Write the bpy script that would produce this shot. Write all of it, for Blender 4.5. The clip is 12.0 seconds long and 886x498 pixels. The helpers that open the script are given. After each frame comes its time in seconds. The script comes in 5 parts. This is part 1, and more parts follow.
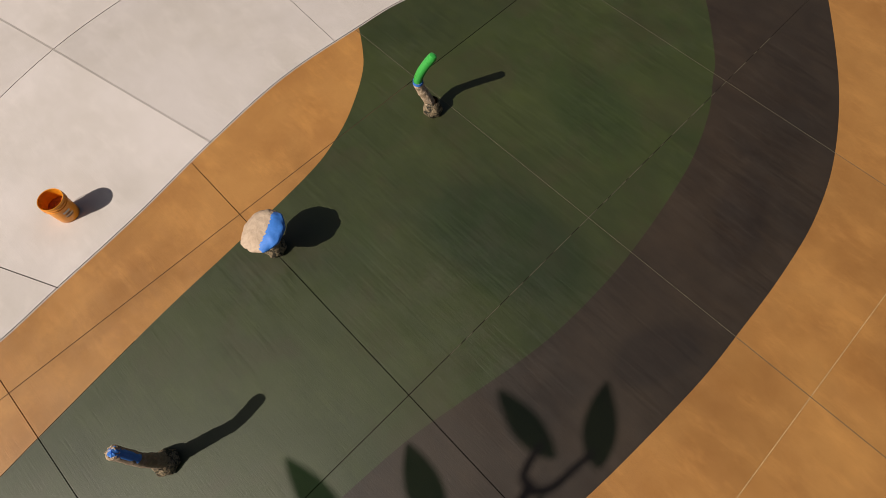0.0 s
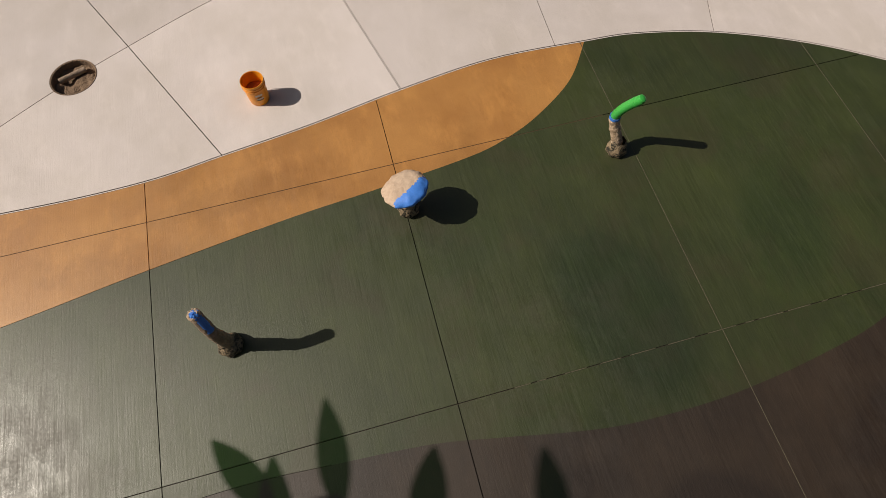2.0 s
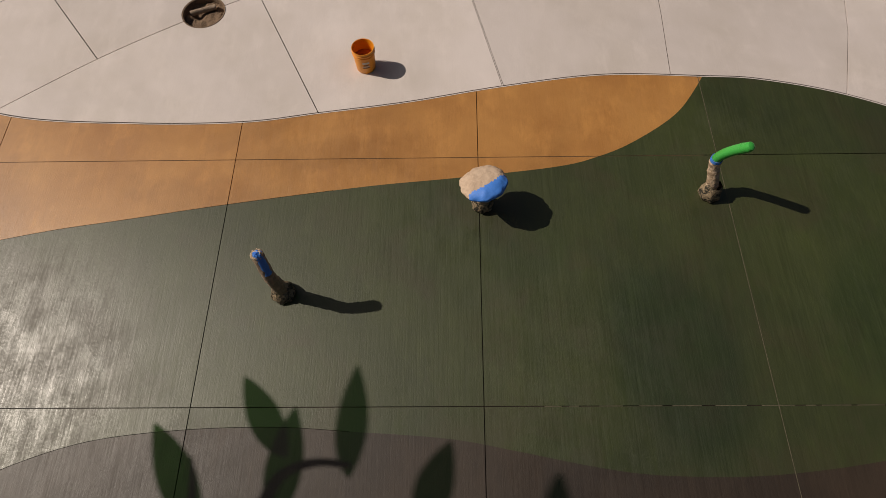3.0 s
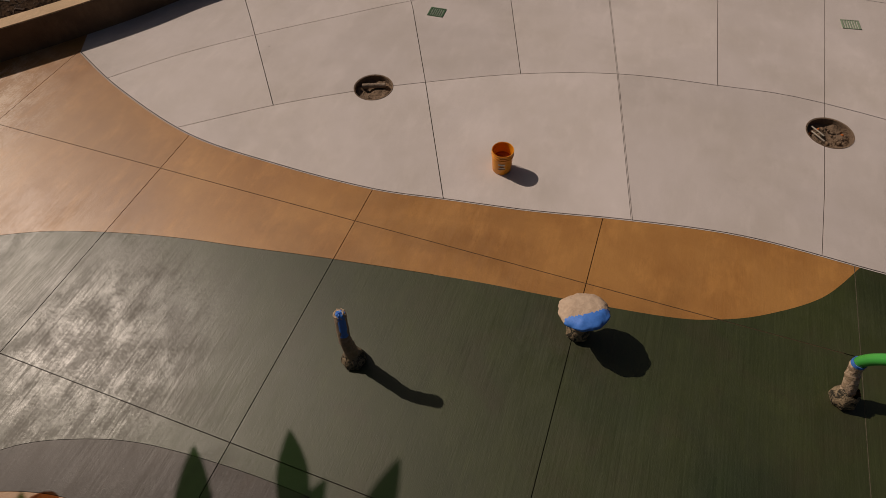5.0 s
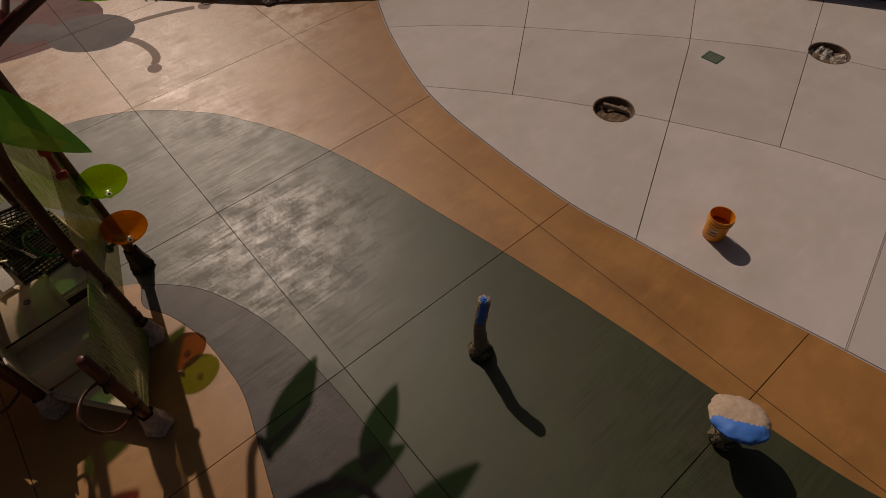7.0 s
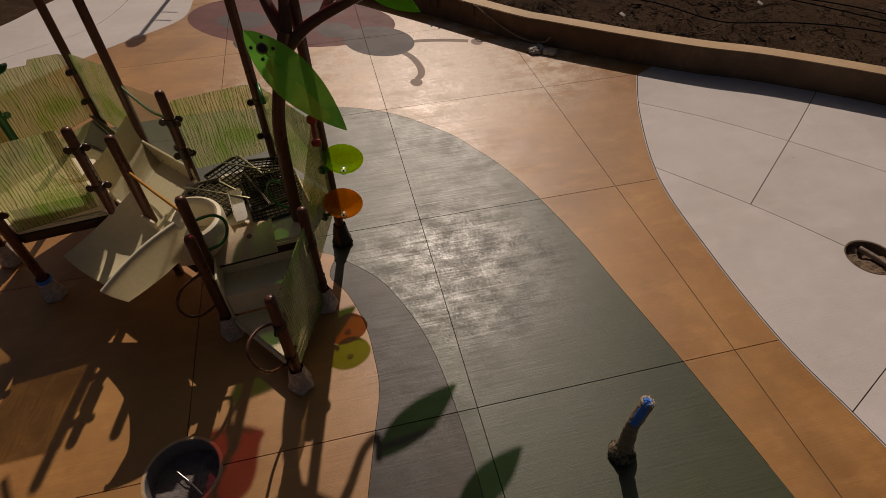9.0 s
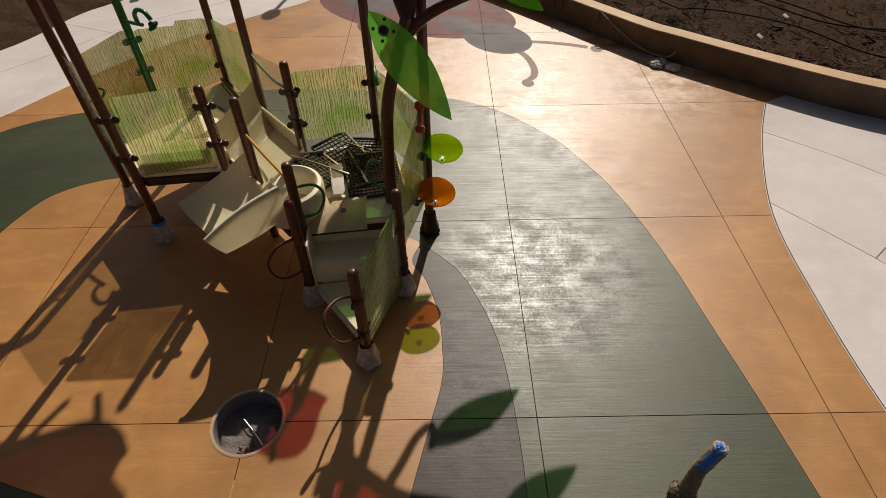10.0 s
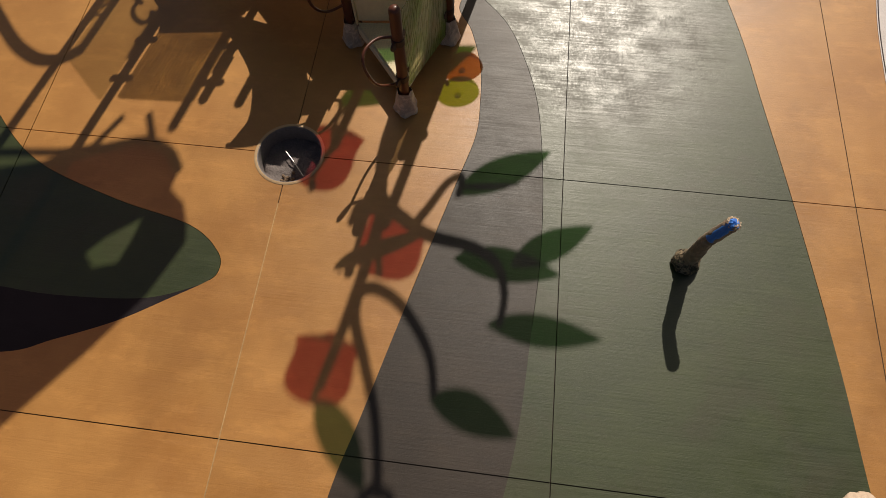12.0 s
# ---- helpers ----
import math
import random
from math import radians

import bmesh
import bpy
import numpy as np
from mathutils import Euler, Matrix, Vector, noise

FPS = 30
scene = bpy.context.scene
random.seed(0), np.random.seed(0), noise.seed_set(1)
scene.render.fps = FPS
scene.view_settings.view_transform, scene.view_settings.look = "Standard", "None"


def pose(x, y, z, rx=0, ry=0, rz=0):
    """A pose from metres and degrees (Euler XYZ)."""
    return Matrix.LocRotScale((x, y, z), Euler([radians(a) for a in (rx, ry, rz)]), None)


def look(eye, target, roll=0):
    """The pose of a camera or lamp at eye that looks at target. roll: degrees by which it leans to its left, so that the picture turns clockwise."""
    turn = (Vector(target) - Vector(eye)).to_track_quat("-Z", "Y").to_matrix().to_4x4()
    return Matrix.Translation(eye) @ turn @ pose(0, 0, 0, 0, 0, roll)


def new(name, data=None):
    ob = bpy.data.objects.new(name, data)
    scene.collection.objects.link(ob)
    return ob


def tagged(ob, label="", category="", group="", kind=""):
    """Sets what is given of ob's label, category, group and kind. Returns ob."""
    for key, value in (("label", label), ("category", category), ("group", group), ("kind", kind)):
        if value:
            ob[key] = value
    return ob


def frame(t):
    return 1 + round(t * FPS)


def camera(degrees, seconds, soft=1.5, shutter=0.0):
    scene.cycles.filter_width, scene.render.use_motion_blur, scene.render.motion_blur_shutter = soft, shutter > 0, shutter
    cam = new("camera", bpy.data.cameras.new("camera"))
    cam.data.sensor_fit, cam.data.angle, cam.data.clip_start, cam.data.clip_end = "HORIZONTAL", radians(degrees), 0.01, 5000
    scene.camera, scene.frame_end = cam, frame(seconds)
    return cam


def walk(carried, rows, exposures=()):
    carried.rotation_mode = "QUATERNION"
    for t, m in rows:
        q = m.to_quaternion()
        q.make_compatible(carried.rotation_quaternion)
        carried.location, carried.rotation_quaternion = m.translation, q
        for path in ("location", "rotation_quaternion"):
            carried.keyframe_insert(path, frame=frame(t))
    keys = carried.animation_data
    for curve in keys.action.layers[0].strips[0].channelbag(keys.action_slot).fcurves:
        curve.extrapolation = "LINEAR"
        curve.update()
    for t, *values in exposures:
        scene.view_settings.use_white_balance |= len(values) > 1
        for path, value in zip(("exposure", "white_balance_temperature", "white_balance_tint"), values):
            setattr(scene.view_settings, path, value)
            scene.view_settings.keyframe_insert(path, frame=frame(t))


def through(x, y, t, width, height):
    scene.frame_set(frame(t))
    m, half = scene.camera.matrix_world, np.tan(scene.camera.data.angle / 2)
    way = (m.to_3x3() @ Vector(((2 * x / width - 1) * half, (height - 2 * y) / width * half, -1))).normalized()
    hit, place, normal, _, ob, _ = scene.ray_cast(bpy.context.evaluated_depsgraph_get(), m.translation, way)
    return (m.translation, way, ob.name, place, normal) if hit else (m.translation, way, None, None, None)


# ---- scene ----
PATH = [
    (0, (2.384, -0.911, 5.474), (2.942, -0.322, 3.646), -1.4),
    (0.5, (2.399, -0.861, 5.454), (2.891, -0.224, 3.623), -1.1),
    (1, (2.425, -0.835, 5.426), (2.837, -0.135, 3.598), -1.6),
    (1.5, (2.437, -0.806, 5.404), (2.761, -0.057, 3.579), -1.4),
    (2, (2.45, -0.81, 5.37), (2.645, -0.004, 3.55), -1.8),
    (2.5, (2.452, -0.848, 5.347), (2.528, -0.014, 3.53), -2.1),
    (3, (2.445, -0.854, 5.312), (2.417, -0.015, 3.497), -2.2),
    (3.2, (2.451, -0.844, 5.303), (2.384, -0.007, 3.488), -2.4),
    (4.8, (2.54, -0.729, 5.201), (2.145, 0.359, 3.57), -3.3),
    (5, (2.541, -0.726, 5.192), (2.1, 0.345, 3.561), -3.3),
    (5.5, (2.568, -0.725, 5.131), (1.982, 0.277, 3.501), -3.3),
    (6, (2.62, -0.733, 5.076), (1.891, 0.179, 3.452), -3.5),
    (6.5, (2.659, -0.726, 5.043), (1.809, 0.097, 3.431), -3.7),
    (6.7, (2.659, -0.722, 5.034), (1.756, 0.07, 3.435), -3.7),
    (8.3, (2.647, -0.774, 4.9), (1.338, -0.239, 3.486), -2.6),
    (8.5, (2.639, -0.791, 4.895), (1.302, -0.332, 3.48), -2.4),
    (9, (2.607, -0.835, 4.878), (1.221, -0.547, 3.466), -1.9),
    (9.5, (2.582, -0.859, 4.864), (1.169, -0.723, 3.455), -1.4),
    (10, (2.615, -0.837, 4.838), (1.194, -0.847, 3.431), -1.3),
    (10.5, (2.696, -0.771, 4.813), (1.277, -0.907, 3.41), -1.3),
    (10.9, (2.78, -0.715, 4.805), (1.361, -0.887, 3.407), -2.0),
    (11, (2.823, -0.705, 4.806), (1.503, -0.872, 3.314), -2.0),
    (11.1, (2.848, -0.687, 4.809), (1.677, -0.855, 3.196), -2.0),
    (11.2, (2.853, -0.673, 4.808), (1.83, -0.833, 3.097), -3.1),
    (11.3, (2.849, -0.677, 4.811), (1.978, -0.823, 3.016), -3.7),
    (11.4, (2.833, -0.697, 4.813), (2.069, -0.829, 2.969), -4.0),
    (11.5, (2.812, -0.718, 4.812), (2.06, -0.845, 2.963), -3.6),
    (12, (2.759, -0.787, 4.811), (2.023, -0.902, 2.955), -2.4),
]
cam = camera(76.8, 12.0, soft=0.65)
walk(cam, [(t, look(eye, target, roll)) for t, eye, target, roll in PATH],
     exposures=[(0.0, 0.0, 6650, 10), (2.0, -0.05, 6750, 11), (3.0, -0.34, 6900, 13), (5.0, -0.86, 7250, 18), (5.5, -1.06, 7400, 21), (6.5, -1.46, 7550, 22), (8.4, -1.28, 7600, 22),
                (9.0, -0.92, 7200, 18), (9.5, -0.43, 6950, 14), (10.5, 0.15, 6450, 10), (11.0, 0.36, 6450, 10), (11.5, 0.18, 6750, 9), (12.0, 0.06, 6800, 10)])

# ---- sky and sun ----
SUN_WAY = Vector((-0.724, 0.139, 0.676))          # towards the sun
world = bpy.data.worlds.new("world")
scene.world = world
world.use_nodes = True
wn = world.node_tree.nodes
sky = wn.new("ShaderNodeTexSky")
sky.sky_type, sky.sun_disc = "NISHITA", False
sky.dust_density, sky.air_density, sky.ozone_density = 4.0, 0.8, 0.6
sky.sun_elevation, sky.sun_rotation = radians(42.5), math.atan2(SUN_WAY.x, SUN_WAY.y)
world.node_tree.links.new(sky.outputs[0], wn["Background"].inputs[0])
wn["Background"].inputs[1].default_value = 0.032
sun = new("sun", bpy.data.lights.new("sun", "SUN"))
sun.data.energy, sun.data.angle, sun.data.color = 4.0, radians(0.6), (1.0, 0.915, 0.815)
sun.matrix_world = look(SUN_WAY * 20, (0, 0, 0))


# ---- materials ----
class Shader:
    """A node material with a Principled shader and a few short ways to feed it."""

    def __init__(self, name, rough=0.6, metal=0.0, spec=0.5):
        self.mat = bpy.data.materials.new(name)
        self.mat.use_nodes = True
        self.tree = self.mat.node_tree
        self.bsdf = self.tree.nodes["Principled BSDF"]
        self.bsdf.inputs["Roughness"].default_value = rough
        self.bsdf.inputs["Metallic"].default_value = metal
        self.bsdf.inputs["Specular IOR Level"].default_value = spec

    def node(self, kind, **values):
        n = self.tree.nodes.new(kind)
        for key, value in values.items():
            n.inputs[key.replace("_", " ")].default_value = value
        return n

    def link(self, a, b):
        self.tree.links.new(a, b)

    def where(self, world_space, stretch=(1, 1, 1), turn=0.0):
        src = self.node("ShaderNodeNewGeometry").outputs["Position"] if world_space else self.node("ShaderNodeTexCoord").outputs["Object"]
        m = self.node("ShaderNodeMapping", Scale=stretch, Rotation=(0, 0, radians(turn)))
        self.link(src, m.inputs["Vector"])
        return m.outputs["Vector"]

    def noise(self, vector, scale, detail=4.0, rough=0.55, distort=0.0):
        n = self.node("ShaderNodeTexNoise", Scale=scale, Detail=detail, Roughness=rough, Distortion=distort)
        self.link(vector, n.inputs["Vector"])
        return n.outputs["Fac"]

    def ramp(self, fac, *stops):
        r = self.node("ShaderNodeValToRGB")
        e = r.color_ramp.elements
        while len(e) < len(stops):
            e.new(0.5)
        for el, (at, c) in zip(e, stops):
            el.position, el.color = at, (*c, 1) if len(c) == 3 else (c[0], c[0], c[0], 1)
        self.link(fac, r.inputs["Fac"])
        return r.outputs["Color"]

    def mix(self, a, b, fac, mode="MIX"):
        m = self.tree.nodes.new("ShaderNodeMix")
        m.data_type, m.blend_type = "RGBA", mode
        for value, socket in ((fac, m.inputs[0]), (a, m.inputs[6]), (b, m.inputs[7])):
            if isinstance(value, bpy.types.NodeSocket):
                self.link(value, socket)
            else:
                socket.default_value = value if isinstance(value, float) else (*value, 1)
        return m.outputs[2]

    def colour(self, c):
        if isinstance(c, tuple):
            self.bsdf.inputs["Base Color"].default_value = (*c, 1)
        else:
            self.link(c, self.bsdf.inputs["Base Color"])
        return self

    def rough(self, fac, low, high):
        m = self.node("ShaderNodeMapRange", To_Min=low, To_Max=high)
        m.inputs["From Min"].default_value, m.inputs["From Max"].default_value = 0.3, 0.7
        self.link(fac, m.inputs["Value"])
        self.link(m.outputs["Result"], self.bsdf.inputs["Roughness"])
        return self

    def bump(self, height, strength, distance=0.01):
        b = self.node("ShaderNodeBump", Strength=strength, Distance=distance)
        self.link(height, b.inputs["Height"])
        self.link(b.outputs["Normal"], self.bsdf.inputs["Normal"])
        return self

    def spot(self, centre, radii, turn, ragged=0.9, scale=1.6, edge=0.35):
        """1 inside a ragged-edged oval on the ground, 0 outside."""
        m = self.node("ShaderNodeMapping", Location=(centre[0], centre[1], 0), Rotation=(0, 0, radians(turn)), Scale=(radii[0], radii[1], 1))
        m.vector_type = "TEXTURE"
        pos = self.node("ShaderNodeNewGeometry").outputs["Position"]
        self.link(pos, m.inputs["Vector"])
        far = self.tree.nodes.new("ShaderNodeVectorMath")
        far.operation = "LENGTH"
        self.link(m.outputs["Vector"], far.inputs[0])
        rag = self.tree.nodes.new("ShaderNodeMath")
        rag.operation = "MULTIPLY_ADD"
        self.link(self.noise(pos, scale, 7, 0.62), rag.inputs[0])
        rag.inputs[1].default_value = ragged
        self.link(far.outputs["Value"], rag.inputs[2])
        m = self.node("ShaderNodeMapRange", To_Min=1.0, To_Max=0.0)
        m.inputs["From Min"].default_value, m.inputs["From Max"].default_value = 0.75 + ragged / 2, 0.75 + ragged / 2 + edge
        self.link(rag.outputs[0], m.inputs["Value"])
        return m.outputs["Result"]

    def clear(self, tint, share, through=0.0, glow=(1, 1, 1)):
        """Lets a share of the light straight through, tinted, and spreads some of the rest: acrylic."""
        out = self.tree.nodes["Material Output"]
        body = self.bsdf.outputs[0]
        if through:
            soft = self.node("ShaderNodeBsdfTranslucent")
            if isinstance(glow, tuple):
                soft.inputs["Color"].default_value = (*glow, 1)
            else:
                self.link(glow, soft.inputs["Color"])
            m = self.node("ShaderNodeMixShader")
            m.inputs[0].default_value = through
            self.link(body, m.inputs[1])
            self.link(soft.outputs[0], m.inputs[2])
            body = m.outputs[0]
        t = self.node("ShaderNodeBsdfTransparent")
        if isinstance(tint, tuple):
            t.inputs["Color"].default_value = (*tint, 1)
        else:
            self.link(tint, t.inputs["Color"])
        m = self.node("ShaderNodeMixShader")
        if isinstance(share, float):
            m.inputs[0].default_value = share
        else:
            self.link(share, m.inputs[0])
        self.link(body, m.inputs[1])
        self.link(t.outputs[0], m.inputs[2])
        self.link(m.outputs[0], out.inputs["Surface"])
        return self


def scaled(c, k):
    return tuple(v * k for v in c)


def stained_concrete(name, base, streak=0.35, low=0.30, high=0.56, second=None, spec=0.5, cloudy=0.7, specks=0.0, stains=(), worn_sheen=(), broomed=0.0, mottled=None):
    """Broomed, stained and sealed concrete: cloudy stain, broom streaks along y, patchy gloss."""
    s = Shader(name, spec=spec)
    p = s.where(True)
    broom = s.where(True, (34, 0.8, 1), 5)
    smear = s.where(True, (2.8, 1.0, 1), 5)
    cloud = s.noise(p, 0.8, 7, 0.64)
    blotch = s.noise(smear, 1.5, 9, 0.74)
    lines = s.mix(s.noise(broom, 1.6, 7, 0.76), s.noise(s.where(True, (17, 0.5, 1), 5), 1.3, 5, 0.7), 0.2)
    second = second or scaled(base, 0.62)
    c = s.mix(base, second, s.ramp(cloud, (0.38, (0.0,)), (0.66, (1.0,))))
    c = s.mix(c, scaled(base, 1.3), s.ramp(blotch, (0.5, (0.0,)), (0.75, (cloudy,))))
    c = s.mix(c, s.ramp(lines, (0.3, (0.5,)), (0.6, (1.0,)), (0.8, (1.5,))), s.ramp(s.noise(smear, 0.9, 4, 0.6), (0.38, (streak * 0.15,)), (0.62, (streak,))), "MULTIPLY")
    pit = s.noise(p, 60, 3)
    c = s.mix(c, s.ramp(pit, (0.28, (0.7,)), (0.42, (1.0,))), 0.5, "MULTIPLY")
    grit = s.noise(p, 210, 2, 0.6)
    c = s.mix(c, s.ramp(grit, (0.35, (0.78,)), (0.65, (1.22,))), 0.6, "MULTIPLY")
    stain = s.noise(p, 0.33, 5, 0.6, 0.6)
    c = s.mix(c, s.ramp(stain, (0.47, (1.0,)), (0.53, (0.86,)), (0.7, (0.74,))), min(1.0, cloudy * 1.2), "MULTIPLY")
    if specks:
        dots = s.node("ShaderNodeTexVoronoi", Scale=2.6)
        s.link(p, dots.inputs["Vector"])
        size = s.noise(p, 3.1, 2)
        reach = s.mix(dots.outputs["Distance"], s.ramp(size, (0.45, (1.0,)), (0.62, (0.0,))), 0.9, "ADD")
        c = s.mix(c, s.ramp(reach, (0.030, (1 - specks,)), (0.045, (1.0,))), 1.0, "MULTIPLY")
    if mottled:
        c = s.mix(c, mottled, s.ramp(s.noise(p, 1.15, 6, 0.66, 0.4), (0.50, (0.0,)), (0.62, (0.35,))))
    for centre, radii, turn, tint in stains:
        c = s.mix(c, tint, s.mix((0.0, 0.0, 0.0), s.spot(centre, radii, turn), 0.85), "MULTIPLY")
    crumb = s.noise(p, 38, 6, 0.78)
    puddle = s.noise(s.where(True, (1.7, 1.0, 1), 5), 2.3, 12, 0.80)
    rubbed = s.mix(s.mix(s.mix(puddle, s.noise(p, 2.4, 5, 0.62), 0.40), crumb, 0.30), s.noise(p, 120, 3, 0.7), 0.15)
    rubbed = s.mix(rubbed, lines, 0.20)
    # Pale sheen painted into the colour of the worn ovals.
    for centre, radii, turn, sheen_tone in worn_sheen:
        c = s.mix(c, sheen_tone, s.mix((0.0, 0.0, 0.0), s.ramp(rubbed, (0.485, (0.0,)), (0.51, (0.50,)), (0.54, (0.85,))), s.spot(centre, radii, turn, 0.7, 1.1, 0.6)))
    rnd = s.node("ShaderNodeObjectInfo").outputs["Random"]
    c = s.mix(c, s.ramp(rnd, (0.0, (0.93,)), (1.0, (1.06,))), 1.0, "MULTIPLY")
    s.colour(c)
    patch = s.ramp(rubbed, (0.455, (0.24,)), (0.48, (0.36,)), (0.50, (0.48,)), (0.52, (0.62,)), (0.545, (0.80,)))
    where = s.ramp(s.noise(p, 0.42, 4, 0.55), (0.44, (0.12,)), (0.62, (0.42,)))
    for centre, radii, turn, sheen_tone in worn_sheen:
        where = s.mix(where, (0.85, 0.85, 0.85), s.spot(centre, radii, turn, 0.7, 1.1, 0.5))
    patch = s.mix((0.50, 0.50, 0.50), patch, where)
    gloss = s.mix(patch, lines, 0.36)
    s.rough(gloss, low, high)
    h = s.mix(s.mix(lines, s.noise(p, 140, 2), 0.3), crumb, 0.25)
    s.bump(h, 0.75, 0.0045)
    if broomed:
        s.bsdf.inputs["Anisotropic"].default_value = broomed
        across = s.node("ShaderNodeCombineXYZ", X=math.cos(radians(5)), Y=math.sin(radians(5)))
        s.link(across.outputs[0], s.bsdf.inputs["Tangent"])
    return s.mat


def plain(name, base, rough=0.5, metal=0.0, grain=12.0, vary=0.18, bump=0.1, spec=0.5, dist=0.004):
    """Paint, plastic or metal with light unevenness at two scales."""
    s = Shader(name, rough, metal, spec)
    p = s.where(False)
    big, fine = s.noise(p, grain * 0.25, 4, 0.6), s.noise(p, grain * 4, 3)
    c = s.mix(scaled(base, 1 - vary), scaled(base, 1 + vary), big)
    c = s.mix(c, s.ramp(fine, (0.3, (1 - vary,)), (0.7, (1 + vary * 0.5,))), 0.6, "MULTIPLY")
    s.colour(c)
    s.rough(big, max(0.05, rough - 0.1), min(1, rough + 0.1))
    s.bump(fine, bump, dist)
    return s.mat


def acrylic(name, base, tint, share, rough=0.15, through=0.0):
    s = Shader(name, rough)
    p = s.where(False)
    s.colour(s.mix(base, scaled(base, 0.75), s.noise(p, 3, 4)))
    s.rough(s.noise(p, 9, 3), rough * 0.8, rough * 1.6)
    return s.clear(tint, share, through, base).mat


def moulded(name, base, through, pitch=0.0):
    """Moulded plastic that passes a little light; with a pitch it is drilled with rows of small holes."""
    s = Shader(name, 0.42)
    p = s.where(False)
    big, fine = s.noise(p, 1.5, 4, 0.6), s.noise(p, 24, 3)
    c = s.mix(scaled(base, 0.90), scaled(base, 1.08), big)
    c = s.mix(c, s.ramp(fine, (0.3, (0.9,)), (0.7, (1.05,))), 0.6, "MULTIPLY")
    s.colour(c)
    s.rough(big, 0.34, 0.52)
    s.bump(fine, 0.06, 0.004)
    share = 0.0
    if pitch:
        dots = s.node("ShaderNodeTexVoronoi", Scale=1 / pitch, Randomness=0.0)
        s.link(p, dots.inputs["Vector"])
        share = s.ramp(dots.outputs["Distance"], (0.26, (1.0,)), (0.32, (0.0,)))
    return s.clear((1.0, 1.0, 1.0), share, through, c).mat


def printed_panel(name="printed_acrylic", least=0.68, most=0.44):
    """Clear acrylic sheet printed with wavy reed lines in green and brown and a frosted lower half."""
    s = Shader(name, 0.22)
    p = s.where(False)
    wob = s.where(False, (1, 1, 0.22))
    def reeds(scale, distort, at, seed):
        w = s.node("ShaderNodeTexWave", Scale=scale, Distortion=distort, Detail=2.0, Detail_Scale=1.2, Phase_Offset=seed)
        w.bands_direction = "X"
        s.link(wob, w.inputs["Vector"])
        return s.ramp(w.outputs["Fac"], (at, (0.0,)), (at + 0.09, (1.0,)))
    brown, green, fine = reeds(11.5, 6.5, 0.90, 0.3), reeds(8.3, 8.0, 0.88, 2.1), reeds(17.0, 5.0, 0.95, 4.4)
    haze = s.noise(p, 2.1, 3, 0.5, 0.4)
    c = s.mix((0.72, 0.72, 0.56), (0.34, 0.56, 0.14), s.ramp(haze, (0.48, (0.0,)), (0.66, (0.9,))))
    c = s.mix(c, (0.13, 0.060, 0.025), brown)
    c = s.mix(c, (0.10, 0.34, 0.03), green)
    c = s.mix(c, s.mix((0.42, 0.08, 0.03), (0.30, 0.42, 0.05), haze), fine)
    s.colour(c)
    ink = s.mix(s.mix(brown, green, 1.0, "LIGHTEN"), fine, 1.0, "LIGHTEN")
    share = s.mix(s.ramp(haze, (0.42, (least,)), (0.68, (most,))), (0.34, 0.34, 0.34), ink)
    return s.clear((0.98, 0.93, 0.72), share, 0.55, c).mat


def wrapped(name, a, b, scale):
    """Crumpled wrapping with folds."""
    s = Shader(name, 0.75)
    p = s.where(False)
    v = s.node("ShaderNodeTexVoronoi", Scale=scale)
    s.link(p, v.inputs["Vector"])
    n = s.noise(p, scale * 0.6, 5, 0.7, 1.2)
    s.colour(s.mix(a, b, s.ramp(n, (0.44, (0.0,)), (0.56, (1.0,)))))
    s.bump(s.mix(v.outputs["Distance"], n, 0.5), 0.8, 0.02)
    return s.mat


def soil():
    s = Shader("bark_mulch", 0.95, spec=0.1)
    p = s.where(True)
    n, f = s.noise(p, 1.5, 8, 0.7), s.noise(p, 22, 6, 0.75, 1.0)
    c = s.mix((0.030, 0.017, 0.010), (0.15, 0.085, 0.045), n)
    c = s.mix(c, s.ramp(f, (0.35, (0.3,)), (0.6, (1.0,)), (0.75, (2.2,))), 0.85, "MULTIPLY")
    s.colour(c)
    s.bump(f, 1.0, 0.05)
    return s.mat


# Tan and green each hold one oval with sheen in the base colour.
TAN = stained_concrete("tan_stained_concrete", (0.47, 0.230, 0.066), 0.13, 0.28, 0.61, (0.36, 0.160, 0.042), 0.70, 0.7, 0.35, broomed=0.2, worn_sheen=(((-6.8, 0.9), (1.9, 3.4), 10, (0.74, 0.60, 0.46)),))
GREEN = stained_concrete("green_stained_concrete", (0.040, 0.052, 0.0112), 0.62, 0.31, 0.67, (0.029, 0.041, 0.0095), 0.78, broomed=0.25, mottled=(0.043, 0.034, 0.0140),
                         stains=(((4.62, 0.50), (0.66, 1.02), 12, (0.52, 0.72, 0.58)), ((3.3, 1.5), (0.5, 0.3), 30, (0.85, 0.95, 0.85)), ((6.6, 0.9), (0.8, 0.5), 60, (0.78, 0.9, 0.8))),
                         worn_sheen=(((-1.72, 0.30), (0.95, 1.35), -10, (0.110, 0.102, 0.082)),))
BROWN = stained_concrete("dark_brown_stained_concrete", (0.036, 0.0225, 0.0120), 0.7, 0.39, 0.69, (0.021, 0.0125, 0.0065), 0.70, broomed=0.25,
                         stains=(((4.75, -1.45), (0.55, 0.28), -20, (0.55, 0.5, 0.5)), ((6.6, -1.2), (0.7, 0.3), 20, (0.7, 0.66, 0.66)), ((3.6, -1.0), (0.5, 0.2), -10, (0.75, 0.72, 0.72))))
